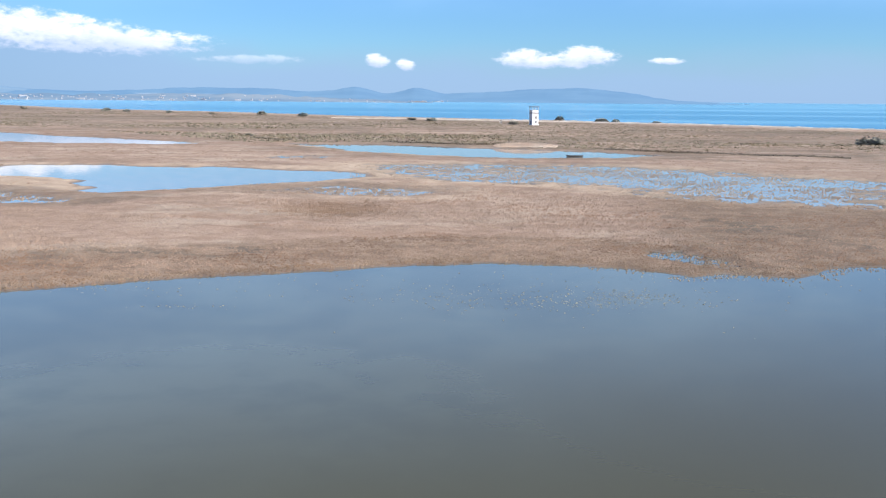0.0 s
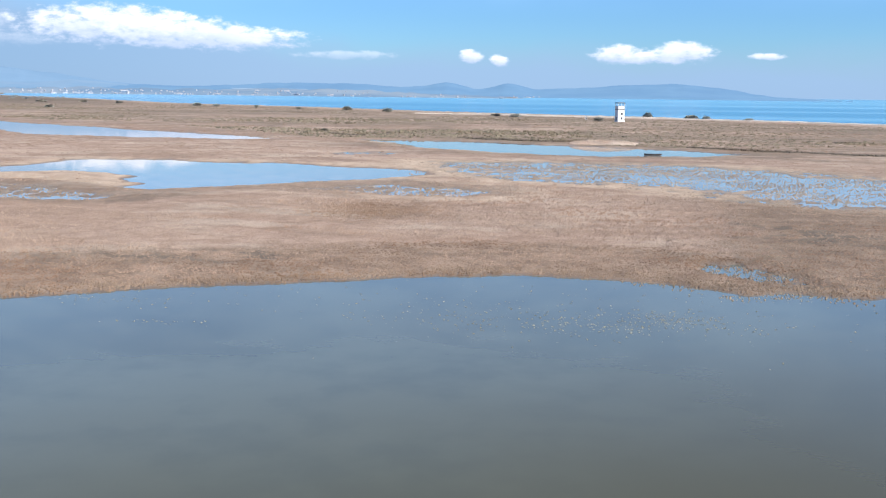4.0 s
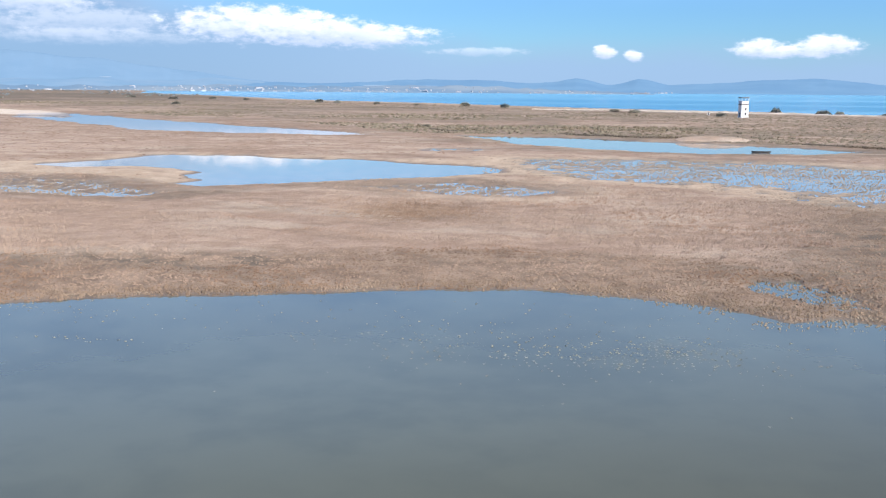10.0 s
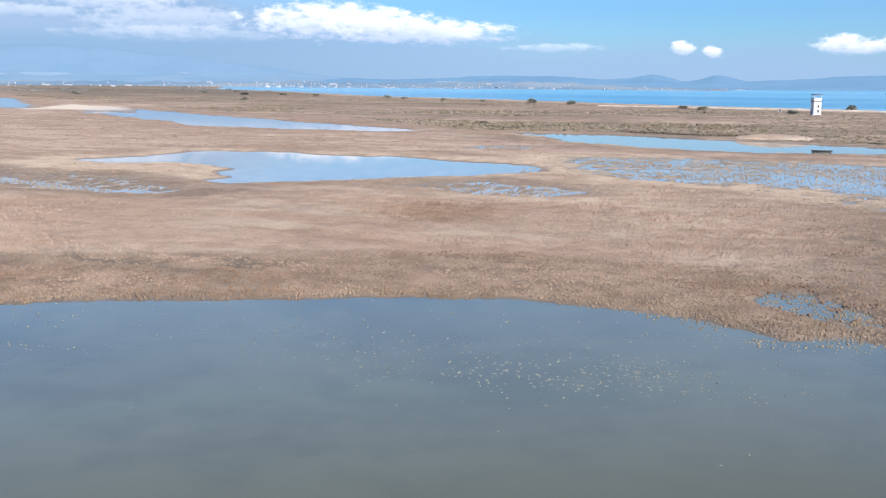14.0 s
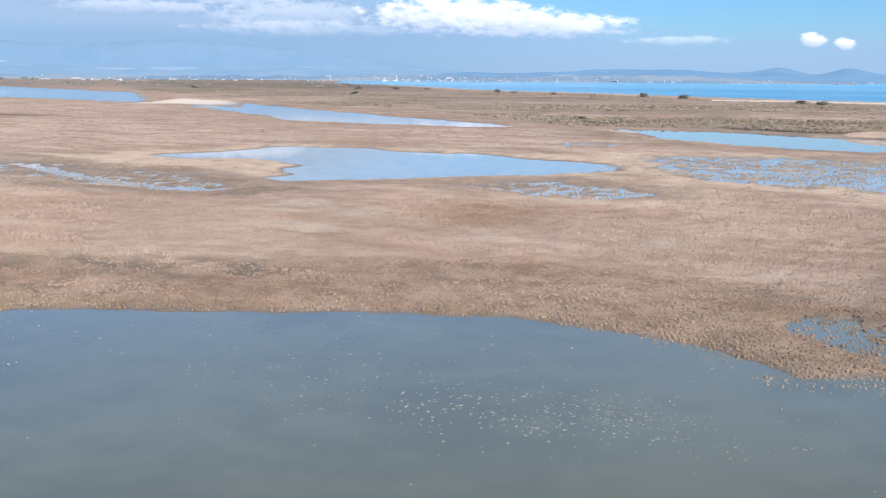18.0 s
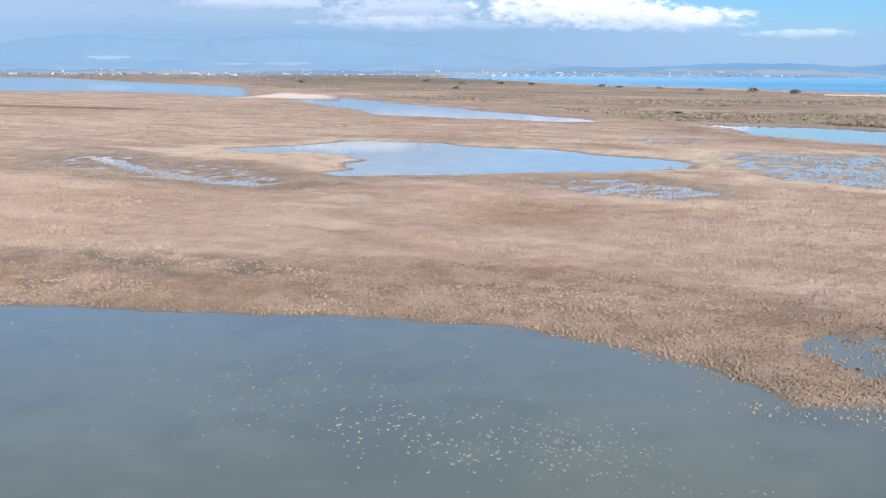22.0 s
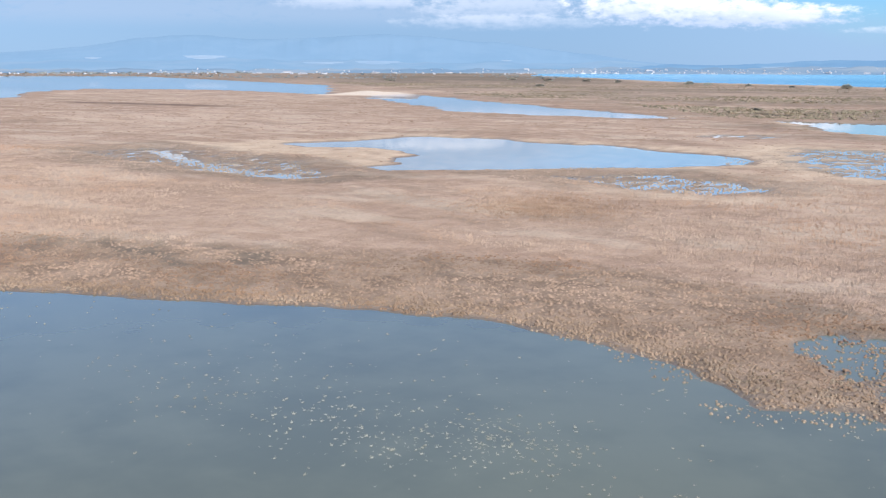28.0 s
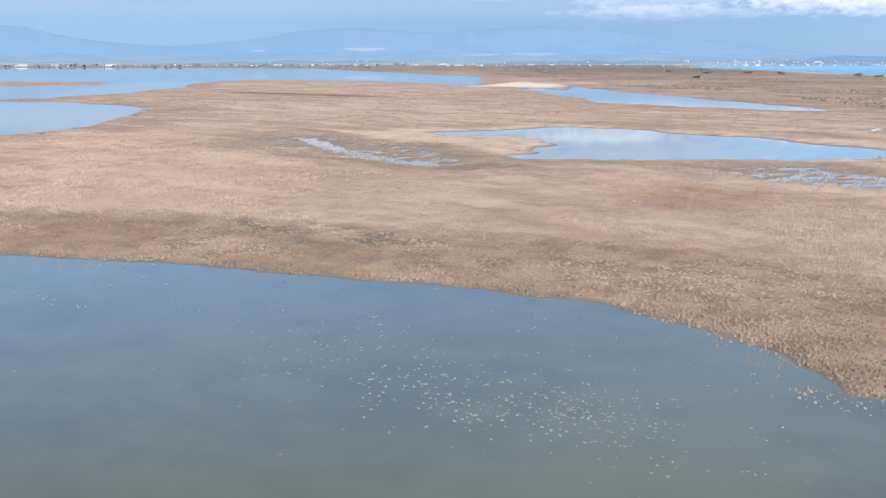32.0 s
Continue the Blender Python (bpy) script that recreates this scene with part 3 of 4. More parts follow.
second.data.foreach_set("color", np.stack(plant_zones(gx, gy, g_d), -1).astype(np.float32).ravel())
set_smooth(me)
me.materials.append(M_GROUND)
ground = tagged(new("ground", me), "flat brown saltmarsh ground with muddy wet edges", "marsh", kind="structure")


def sheet(name, ring, z, mat, label, category):
    bm = bmesh.new()
    bm.faces.new([bm.verts.new((x, y, z)) for x, y in ring])
    me = bpy.data.meshes.new(name)
    bm.to_mesh(me)
    bm.free()
    me.materials.append(mat)
    return tagged(new(name, me), label, category, kind="structure")


sheet("water_lagoon", [(400, -900), (400, 90), (120, 430), (0, 560), (-250, 700), (-600, 1000), (-1500, 1300), (-2200, 900), (-2200, -900)][::-1], 0.0, M_LAGOON,
      "still shallow lagoon water reflecting the sky over mud", "water")
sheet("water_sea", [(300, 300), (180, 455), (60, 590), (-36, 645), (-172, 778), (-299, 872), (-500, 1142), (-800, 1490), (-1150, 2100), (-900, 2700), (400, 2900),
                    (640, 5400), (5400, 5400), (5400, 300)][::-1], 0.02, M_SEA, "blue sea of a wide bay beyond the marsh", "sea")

# the dirt track behind the beach
TRACK = [(-60, 602), (-23, 588), (25, 570), (69, 545), (121, 506), (162, 464), (194, 430), (236, 380)]
verts = []
for k in range(141):
    f = k / 20
    i = min(int(f), len(TRACK) - 2)
    u = f - i
    (ax, ay), (bx, by) = TRACK[i], TRACK[i + 1]
    px, py = ax + (bx - ax) * u, ay + (by - ay) * u
    n = Vector((-(by - ay), bx - ax)).normalized()
    sway = 1.5 * math.sin(f * 2.3) + 0.5 * math.sin(f * 9.1)
    for side in (-2.9, -2.5, 2.5, 2.9):
        qx, qy = px + n.x * (side + sway), py + n.y * (side + sway)
        lift = float(land_height(np.array([qx]), np.array([qy]))[0][0])
        verts.append((qx, qy, lift + (0.45 if abs(side) < 2.6 else -0.2)))
me = mesh_from("dirt_track", np.array(verts), grid_faces(141, 4))
set_smooth(me)
M_SAND = plain("pale_sand", (0.56, 0.47, 0.38), 0.95, 0.2, 0.3)
me.materials.append(M_SAND)
tagged(new("dirt_track", me), "pale sandy dirt track behind the beach", "track", kind="structure")

# ---- far hills ----


def ridge(name, r, a0, a1, height, mat, label, step=0.12, deep=700):
    """A range of hills along an arc: height(azimuth in degrees) in metres."""
    a = np.arange(a0, a1, step)[::-1]
    top = height(a)
    rows = []
    for k, (f, dr) in enumerate(((0.0, 0), (0.28, 0.25), (0.62, 0.5), (0.86, 0.72), (1.0, 0.9), (0.5, 1.15))):
        rr = r + dr * deep + 6 * rough_noise(a * 3, a * 0 + k, 1.7, 90 + k, 3)
        hh = top * f * (1 + 0.12 * rough_noise(a * 2, a * 0 + 3 * k, 1.3, 95 + k, 3)) if 0 < f < 1 else top * f
        rows.append(np.stack([15 - rr * np.sin(np.radians(a)), rr * np.cos(np.radians(a)), hh - (1 if f == 0 else 0)], -1))
    me = mesh_from(name, np.concatenate(rows), grid_faces(len(rows), len(a)))
    set_smooth(me)
    me.materials.append(mat)
    return tagged(new(name, me), label, "hills", kind="structure")


def hump(a, centre, width, h):
    return h * np.exp(-(((a - centre) / width) ** 2))


def low_range(a):
    base = 15 + hump(a, 4.7, 1.5, 27) + hump(a, 1.3, 1.2, 29) + hump(a, -7.5, 3.6, 33) + hump(a, -2.5, 2.5, 13) + hump(a, 9.5, 3.5, 16) + hump(a, 13.5, 3.5, 16) + hump(a, 22, 6, 10)
    return base * np.clip((a + 17) / 6, 0, 1) + 4 * rough_noise(a * 1.0, a * 0, 1.1, 5, 4)


def high_range(a):
    base = 66 + hump(a, 66, 5, 80) + hump(a, 48, 5, 75) + hump(a, 37, 7, 82) + hump(a, 26, 6, 30) + hump(a, 78, 8, 90)
    return base * np.clip((a - 17) / 13, 0, 1) + 8 * rough_noise(a * 1.0, a * 0, 2.3, 6, 4)


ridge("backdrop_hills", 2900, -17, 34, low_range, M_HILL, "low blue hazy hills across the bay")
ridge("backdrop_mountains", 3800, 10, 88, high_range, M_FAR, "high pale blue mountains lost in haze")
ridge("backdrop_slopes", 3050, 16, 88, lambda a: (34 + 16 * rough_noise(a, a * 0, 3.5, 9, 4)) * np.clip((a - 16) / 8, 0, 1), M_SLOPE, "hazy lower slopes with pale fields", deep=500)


def shore_top(a):
    return (9 + 5 * rough_noise(a, a * 0, 0.9, 7, 4) + hump(a, 12, 5, 8) + hump(a, 24, 5, 5)) * np.clip((a - 0.5) / 5, 0, 1)


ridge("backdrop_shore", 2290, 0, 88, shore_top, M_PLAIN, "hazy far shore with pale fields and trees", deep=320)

# ---- vegetation: joined stuff ----


def turned(pts, yaw, size, tall):
    """A template's points, (k, 3), copied to every clump: turned, widened and stretched."""
    c, s = np.cos(yaw)[:, None], np.sin(yaw)[:, None]
    x, y, z = pts[..., 0], pts[..., 1], pts[..., 2]
    return np.stack([(c * x - s * y) * size[:, None], (s * x + c * y) * size[:, None], z * tall[:, None]], -1)


def blades(rng, n, lean, width):
    """n leaves of one triangle each, spreading from a foot."""
    out = []
    for _ in range(n):
        a, r = rng.uniform(0, 2 * math.pi), rng.uniform(0.05, 0.55)
        b = a + rng.uniform(-0.7, 0.7)
        foot = np.array([r * math.cos(a), r * math.sin(a), 0])
        side = np.array([-math.sin(b), math.cos(b), 0]) * width * rng.uniform(0.7, 1.3)
        tip = foot + np.array([math.cos(b) * lean * rng.uniform(0.3, 1), math.sin(b) * lean * rng.uniform(0.3, 1), rng.uniform(0.65, 1.1)])
        out += [foot - side, foot + side, tip]
    return np.array(out)


def hummock(rng, sides=6):
    """The low rounded heart of a tussock."""
    pts = []
    for r0, r1, z in ((0.50, 0.72, -0.1), (0.34, 0.52, 0.45)):
        for k in range(sides):
            a, r = 2 * math.pi * k / sides + rng.uniform(-0.3, 0.3), rng.uniform(r0, r1)
            pts.append((r * math.cos(a), r * math.sin(a), z + rng.uniform(-0.08, 0.12)))
    pts.append((rng.uniform(-0.15, 0.15), rng.uniform(-0.15, 0.15), rng.uniform(0.65, 0.85)))
    faces = []
    for k in range(sides):
        n = (k + 1) % sides
        faces += [(k, n, sides + n), (k, sides + n, sides + k), (sides + k, sides + n, 2 * sides)]
    return np.array(pts), np.array(faces)


def scatter(name, x, y, z, size, tall, mat, label, category, blade_count=6, lean=0.5, width=0.1, heart=True, kinds=5, seed=0):
    """One mesh of many clumps."""
    rng = np.random.default_rng(seed)
    verts, tris, start = [], [], 0
    kind = rng.integers(0, kinds, len(x))
    for k in range(kinds):
        sel = kind == k
        m = int(sel.sum())
        if not m:
            continue
        pts, faces = blades(rng, blade_count, lean, width), np.arange(3 * blade_count).reshape(-1, 3)
        if heart:
            p2, f2 = hummock(rng)
            faces = np.concatenate([faces, f2 + len(pts)])
            pts = np.concatenate([pts, p2])
        v = turned(np.broadcast_to(pts, (m, *pts.shape)), rng.uniform(0, 6.28, m), size[sel], tall[sel])
        v = v + np.stack([x[sel], y[sel], z[sel]], -1)[:, None, :]
        verts.append(v.reshape(-1, 3))
        tris.append((faces[None] + start + np.arange(m)[:, None, None] * len(pts)).reshape(-1, 3))
        start += m * len(pts)
    me = mesh_from(name, np.concatenate(verts), tris=np.concatenate(tris))
    me.materials.append(mat)
    return tagged(new(name, me), label, category, kind="stuff")


def sown(n, r0, r1, a0, a1, seed, power=1.0):
    """Random places in a fan round the lagoon, and the ground there."""
    rng = np.random.default_rng(seed)
    r = (r0**power + (r1**power - r0**power) * rng.random(n)) ** (1 / power)
    a = np.radians(rng.uniform(a0, a1, n))
    x, y = 15 - r * np.sin(a), -5 + r * np.cos(a)
    return (x, y, *land_height(x, y), rng)


# tussocks along the lagoon and over the near marsh
for n, r0, r1, a0, a1, seed in ((190000, 58, 112, -31, 64, 101), (40000, 112, 152, -31, 3, 111)):
    x, y, h, reed, wet, sand, d, rng = sown(n, r0, r1, a0, a1, seed, 0.8)
    tuss, tan, gaps, strip = plant_zones(x, y, d)
    keep = (h > 0.02) & (rng.random(n) < tuss * (1 - 0.8 * gaps) * (1 - 0.7 * tan))
    x, y, h, d = x[keep], y[keep], h[keep], d[keep]
    u = rng.random(len(x))
    edge = d < 0.9 + 1.2 * u
    if n > 100000:
        scatter("shore_tussocks", x[edge], y[edge], h[edge] - 0.03, 0.07 + 0.10 * u[edge], 0.07 + 0.10 * u[edge], M_EDGE, "yellow-brown tussocks along the lagoon's muddy edge", "grass", 11, 0.9, 0.07, seed=1)
    rest = ~edge
    scatter("saltmarsh", x[rest], y[rest], h[rest] - 0.03, 0.07 + 0.15 * u[rest] ** 2, 0.05 + 0.09 * u[rest] ** 2, M_MARSH, "brown tussocky saltmarsh plants on the flats", "marsh plants", 7, 0.9, 0.08, seed=2)

# pale dry reeds behind them
x, y, h, reed, wet, sand, d, rng = sown(150000, 76, 185, -32, 66, 102, 0.8)
tuss, tan, gaps, strip = plant_zones(x, y, d)
keep = (h > 0.10) & (d > 4) & (rng.random(len(x)) < (1 - 0.97 * tuss) * (1 - 0.8 * tan) * (1 - 0.7 * gaps))
x, y, h, reed = x[keep], y[keep], h[keep], reed[keep]
u = rng.random(len(x))
lobe = np.hypot((x - 12.5) / 1.5, y - 103) < 6.5 + 1.2 * rough_noise(x, y, 4, 142, 3)
stand = np.maximum(np.clip((rough_noise(x * 0.55, y, 15, 161, 4) - 0.06) / 0.08, 0, 1) * (y < 150), lobe)
tall = (0.16 + 0.18 * u) * (0.45 + 0.40 * reed + 0.50 * stand)
for name, pick, mat, label in (("dry_reeds", stand < 0.5, M_REED, "low pale dry rushes over the flats"), ("reed_stands", stand >= 0.5, M_STAND, "taller stands of pinkish dry reeds on the flats")):
    scatter(name, x[pick], y[pick], h[pick] - 0.05, 0.30 + 0.22 * u[pick], tall[pick], mat, label, "reeds", 9, 0.22, 0.026, heart=False, seed=3)

# rust-red stands among the reeds
rng = np.random.default_rng(112)
x, y = -12 + rng.normal(0, 3.4, 5000), 116 + rng.normal(0, 3.6, 5000)
u = rng.random(5000)
scatter("rusty_reeds", x, y, land_height(x, y)[0] - 0.05, 0.25 + 0.2 * u, 0.10 + 0.13 * u, M_RUST, "rust-brown patch of low reeds", "reeds", 6, 0.3, 0.06, heart=False, seed=13)

# the flats further off
x, y, h, reed, wet, sand, d, rng = sown(36000, 150, 420, -34, 72, 103, 0.9)
tuss, tan, gaps, strip = plant_zones(x, y, d)
keep = (h > 0.10) & (sand < 0.2) & (rng.random(len(x)) < 0.75 - 0.6 * tan - strip)
x, y, h, d = x[keep], y[keep], h[keep], d[keep]
u = rng.random(len(x))
grow = np.hypot(x - 15, y) / 200
scatter("far_saltmarsh", x, y, h - 0.05, (0.22 + 0.36 * u) * grow, 0.07 + 0.09 * u, M_MARSH, "low brown saltmarsh plants on the far flats", "marsh plants", 2, 0.5, 0.16, seed=4)

# tussocks that stand in the wet hollows
x, y, h, reed, wet, sand, d, rng = sown(150000, 74, 215, -32, 40, 104, 1.3)
pools = np.minimum(np.minimum(outside(x, y, WET_FRINGE), outside(x, y, WET_EDGE)), np.minimum(outside(x, y, CREEK), outside(x, y, POOL)))
keep = (pools < 4) & (h > -0.22) & (h < 0.16) & (rng.random(len(x)) < np.where(rough_noise(x, y, 8, 150, 3) > -0.05, 0.8, 0.25))
x, y, h = x[keep], y[keep], h[keep]
u = rng.random(len(x))
h = np.maximum(h, 0.02)
grow = np.clip((np.hypot(x - 15, y) - 80) / 60, 0, 1)
scatter("wet_tussocks", x, y, h - 0.03, (0.05 + 0.08 * u) * (1 + 0.6 * grow), (0.05 + 0.06 * u) * (1 + 0.2 * grow), M_WETTUFT, "tussocks standing in shallow blue pools", "marsh plants", 4, 0.5, 0.12, seed=5)

# scrub along the coast
x, y, h, reed, wet, sand, d, rng = sown(110000, 250, 900, -36, 60, 105, 0.8)
d_sea = outside(x, y, SEA)
belt = rough_noise(x * 0.6, y, 42, 120, 4)
keep = (h > 0.15) & (d > 6) & (d_sea > 42) & (d_sea < 300) & (belt > -0.42 + 0.0012 * d_sea) & (sand < 0.2)
x, y, h, belt, d_sea = x[keep], y[keep], h[keep], belt[keep], d_sea[keep]
u = rng.random(len(x)) ** 2
rise = 0.7 + 0.8 * np.clip((belt - 0.05) / 0.25, 0, 1) * np.clip((d_sea - 90) / 40, 0, 1)
scatter("coastal_scrub", x, y, h - 0.1, 0.35 + 1.0 * u, (0.15 + 0.42 * u) * rise, M_SCRUB, "olive and brown low scrub on the coastal flats", "scrub", 4, 0.5, 0.2, seed=6)

# the low eroded ledge along the foot of the coastal scrub
rng = np.random.default_rng(113)
f = rng.random(2600) * (len(LEDGE) - 1)
i = f.astype(int)
knots = np.array(LEDGE, float)
x, y = (knots[i] + (knots[i + 1] - knots[i]) * (f - i)[:, None]).T
x, y = x + rng.normal(0, 0.5, len(x)), y + 3.0 * rough_noise(x, 0 * x, 9, 165, 3) + rng.normal(0, 0.5, len(x))
h, d = land_height(x, y)[0], land_height(x, y)[4]
keep = (d > 2) & (rough_noise(x, y, 14, 166, 2) > -0.25)
x, y, h = x[keep], y[keep], h[keep]
u = rng.random(len(x))
scatter("eroded_ledge", x, y, h - 0.1, 0.45 + 0.6 * u, 0.30 + 0.30 * u, M_LEDGE, "dark crumbling ledge of mud and roots below the scrub", "ledge", 4, 0.5, 0.2, seed=12)

# the pale reed bed at the back of the long pond
rng = np.random.default_rng(107)
x, y = 24 + rng.uniform(-8.5, 8.5, 3600), 270 + rng.uniform(-3.5, 3.5, 3600)
dome = 1 - ((x - 24) / 8.5) ** 2 - ((y - 270) / 3.5) ** 2
h = land_height(x, y)[0]
x, y, h, dome = [q[(h > 0.0) & (dome > 0)] for q in (x, y, h, dome)]
scatter("reed_bed", x, y, h - 0.05, rng.uniform(0.5, 0.9, len(x)), rng.uniform(0.9, 1.2, len(x)) * (0.25 + 1.0 * np.sqrt(dome)), M_PALE, "tall pale reed bed behind a long pond", "reeds", 4, 0.35, 0.10, seed=7)

# drowned plants that break the lagoon's surface
rng = np.random.default_rng(108)
spots = []
for cx, cy, sx, sy, n in ((10, 65.5, 3.8, 1.8, 520), (10.3, 64.3, 0.7, 0.7, 90), (13.5, 67, 1.6, 1.2, 300), (3, 65.5, 5, 2.5, 280), (6, 67, 7, 2.8, 360), (-21, 68, 3.0, 0.9, 150), (-16, 62.5, 1.6, 0.5, 60), (21, 70.5, 6, 2.5, 80), (-2, 71, 12, 3, 200), (5, 60, 12, 4, 30), (20, 74.3, 4, 0.7, 160)):
    spots.append(np.stack([rng.normal(cx, sx, n), rng.normal(cy, sy, n)], -1))
x, y = np.concatenate(spots).T
keep = land_height(x, y)[4] < -0.6
x, y = x[keep], y[keep]
u = rng.random(len(x)) ** 1.5
scatter("drowned_tufts", x, y, 0 * x - 0.04, 0.04 + 0.09 * u, 0.035 + 0.06 * u, M_TUFT, "small yellowish tufts breaking the lagoon's surface", "water plants", 5, 0.7, 0.2, seed=8)

# broken clumps in the shallows off the shore, and round the headland's pool
x, y, h, reed, wet, sand, d, rng = sown(80000, 62, 100, -25, 40, 109, 1.0)
shoal = 0.35 + 2.6 * np.clip((x - 4) / 10, 0, 1)
in_pool = (outside(x, y, POOL) < 3.5) & (rough_noise(x, y, 3.5, 164, 3) > -0.1 - 0.25 * np.clip((82 - y) / 3, -1, 1))
chance = np.where(in_pool, 0.8, np.where((d < 0.3) & (d > -shoal), 0.75 * (1 + d / shoal), 0.0)) * (rough_noise(x, y, 2.5, 163, 3) > -0.15)
keep = rng.random(len(x)) < chance
x, y, h = x[keep], y[keep], h[keep]
u = rng.random(len(x)) ** 1.6
scatter("shoal_tussocks", x, y, np.maximum(h, 0.0) - 0.01, 0.05 + 0.09 * u, 0.05 + 0.07 * u, M_DRAB, "small brown tussocks broken up by shallow water", "marsh plants", 4, 0.6, 0.1, seed=10)

# ---- things ----


def part(name, bm, mat, parent, label=""):
    me = bpy.data.meshes.new(name)
    bm.to_mesh(me)
    bm.free()
    me.materials.append(mat)
    ob = new(name, me)
    ob.parent = parent
    return tagged(ob, label)


def box(bm, x0, x1, y0, y1, z0, z1, bevel=0.0):
    made = bmesh.ops.create_cube(bm, size=1.0)["verts"]
    for v in made:
        v.co = Vector(((x0 + x1) / 2 + v.co.x * (x1 - x0), (y0 + y1) / 2 + v.co.y * (y1 - y0), (z0 + z1) / 2 + v.co.z * (z1 - z0)))
    if bevel:
        bmesh.ops.bevel(bm, geom=list({e for v in made for e in v.link_edges}), offset=bevel, segments=1, affect="EDGES")
    return bm


def boxed(*args, **kw):
    return box(bmesh.new(), *args, **kw)


def ground_z(x, y):
    return float(land_height(np.array([float(x)]), np.array([float(y)]))[0][0])


def watch_tower(x, y, turn):
    root = new("watch_tower")
    bm = box(bmesh.new(), -2.05, 2.05, -2.05, 2.05, -0.5, 5.45, bevel=0.05)
    part("wall", bm, M_WHITE, root, "white plastered tower shaft")
    part("plinth", boxed(-2.25, 2.25, -2.25, 2.25, -0.5, 0.35, bevel=0.04), M_WHITE, root)
    for wx, wz in ((0.35, 3.6), (0.35, 1.55)):
        w = part("window", boxed(wx - 0.42, wx + 0.42, -2.09, -2.0, wz - 0.5, wz + 0.5), M_GLASS, root, "small dark window")
        for a, b, c, e in ((-0.5, 0.5, 0.5, 0.6), (-0.5, 0.5, -0.6, -0.5), (-0.5, -0.42, -0.5, 0.5), (0.42, 0.5, -0.5, 0.5)):
            part("window_frame", boxed(wx + a, wx + b, -2.13, -2.0, wz + c, wz + e), M_RAIL, w)
    part("door", boxed(-2.09, -2.0, -0.45, 0.45, 0.0, 2.05), M_WOOD, root, "dark wooden door")
    part("gallery_floor", boxed(-2.12, 2.12, -2.12, 2.12, 5.45, 5.85, bevel=0.03), M_ROOF, root, "dark slab of the gallery")
    for sx, sy in ((-1, -1), (1, -1), (-1, 1), (1, 1)):
        part("post", boxed(sx * 1.95 - 0.10, sx * 1.95 + 0.10, sy * 1.95 - 0.10, sy * 1.95 + 0.10, 5.85, 8.35), M_RAIL, root)
    for k in range(4):
        m = Matrix.Rotation(k * math.pi / 2, 3, "Z")
        bm = boxed(-1.85, 1.85, -2.02, -1.90, 5.85, 6.95)
        bmesh.ops.transform(bm, matrix=m.to_4x4(), verts=bm.verts)
        part("parapet", bm, M_WHITE, root)
        bm = boxed(-1.85, 1.85, -2.05, -1.87, 6.96, 7.05)
        bmesh.ops.transform(bm, matrix=m.to_4x4(), verts=bm.verts)
        part("handrail", bm, M_RAIL, root)
    part("roof", boxed(-2.2, 2.2, -2.2, 2.2, 8.35, 8.70, bevel=0.04), M_ROOF, root, "flat dark roof slab")
    root.matrix_basis = pose(x, y, ground_z(x, y), 0, 0, turn) @ Matrix.Diagonal((0.8, 0.8, 1, 1))
    return tagged(root, "white plastered bird-watching tower with dark flat roof", "tower")


watch_tower(46.2, 482.0, 20)


def punt(x, y, turn):
    """A flat-bottomed boat, drawn up in the shallows."""
    root = new("punt")
    stations = [(-2.3, 0.30, 0.30), (-1.5, 0.52, 0.10), (-0.4, 0.60, 0.02), (0.8, 0.58, 0.04), (1.8, 0.40, 0.16), (2.4, 0.12, 0.42)]
    for side in (-1, 1):
        bm = bmesh.new()
        rows = [[bm.verts.new((px, side * (w + dy), z)) for px, w, b in stations for z in (lvl(b),)] for dy, lvl in
                ((0.0, lambda b: b), (0.10, lambda b: 0.55 + 0.3 * b), (0.05, lambda b: 0.57 + 0.3 * b), (-0.06, lambda b: b + 0.05))]
        for a, b in zip(rows, rows[1:] + rows[:1]):
            for k in range(len(stations) - 1):
                bm.faces.new((a[k], a[k + 1], b[k + 1], b[k]))
        part("side_plank", bm, M_WOOD, root)
    bm = bmesh.new()
    low = [[bm.verts.new((px, s * w, b - dz)) for px, w, b in stations] for dz in (0, 0.05) for s in (-1, 1)]
    for a, b in ((0, 1), (2, 3), (0, 2), (1, 3)):
        for k in range(len(stations) - 1):
            bm.faces.new((low[a][k], low[a][k + 1], low[b][k + 1], low[b][k]))
    part("bottom", bm, M_WOOD, root)
    for px, w in ((-1.2, 0.52), (0.2, 0.6), (1.4, 0.48)):
        part("thwart", boxed(px - 0.13, px + 0.13, -w, w, 0.40, 0.44), M_WOOD, root)
    part("transom", boxed(-2.36, -2.28, -0.36, 0.36, 0.28, 0.66), M_WOOD, root)
    root.matrix_basis = pose(x, y, max(ground_z(x, y), -0.1), 0, 0, turn) @ Matrix.Diagonal((0.8, 0.8, 0.7, 1))
    return tagged(root, "dark weathered wooden punt lying at the pond's edge", "boat")


punt(31.5, 230.5, -4)


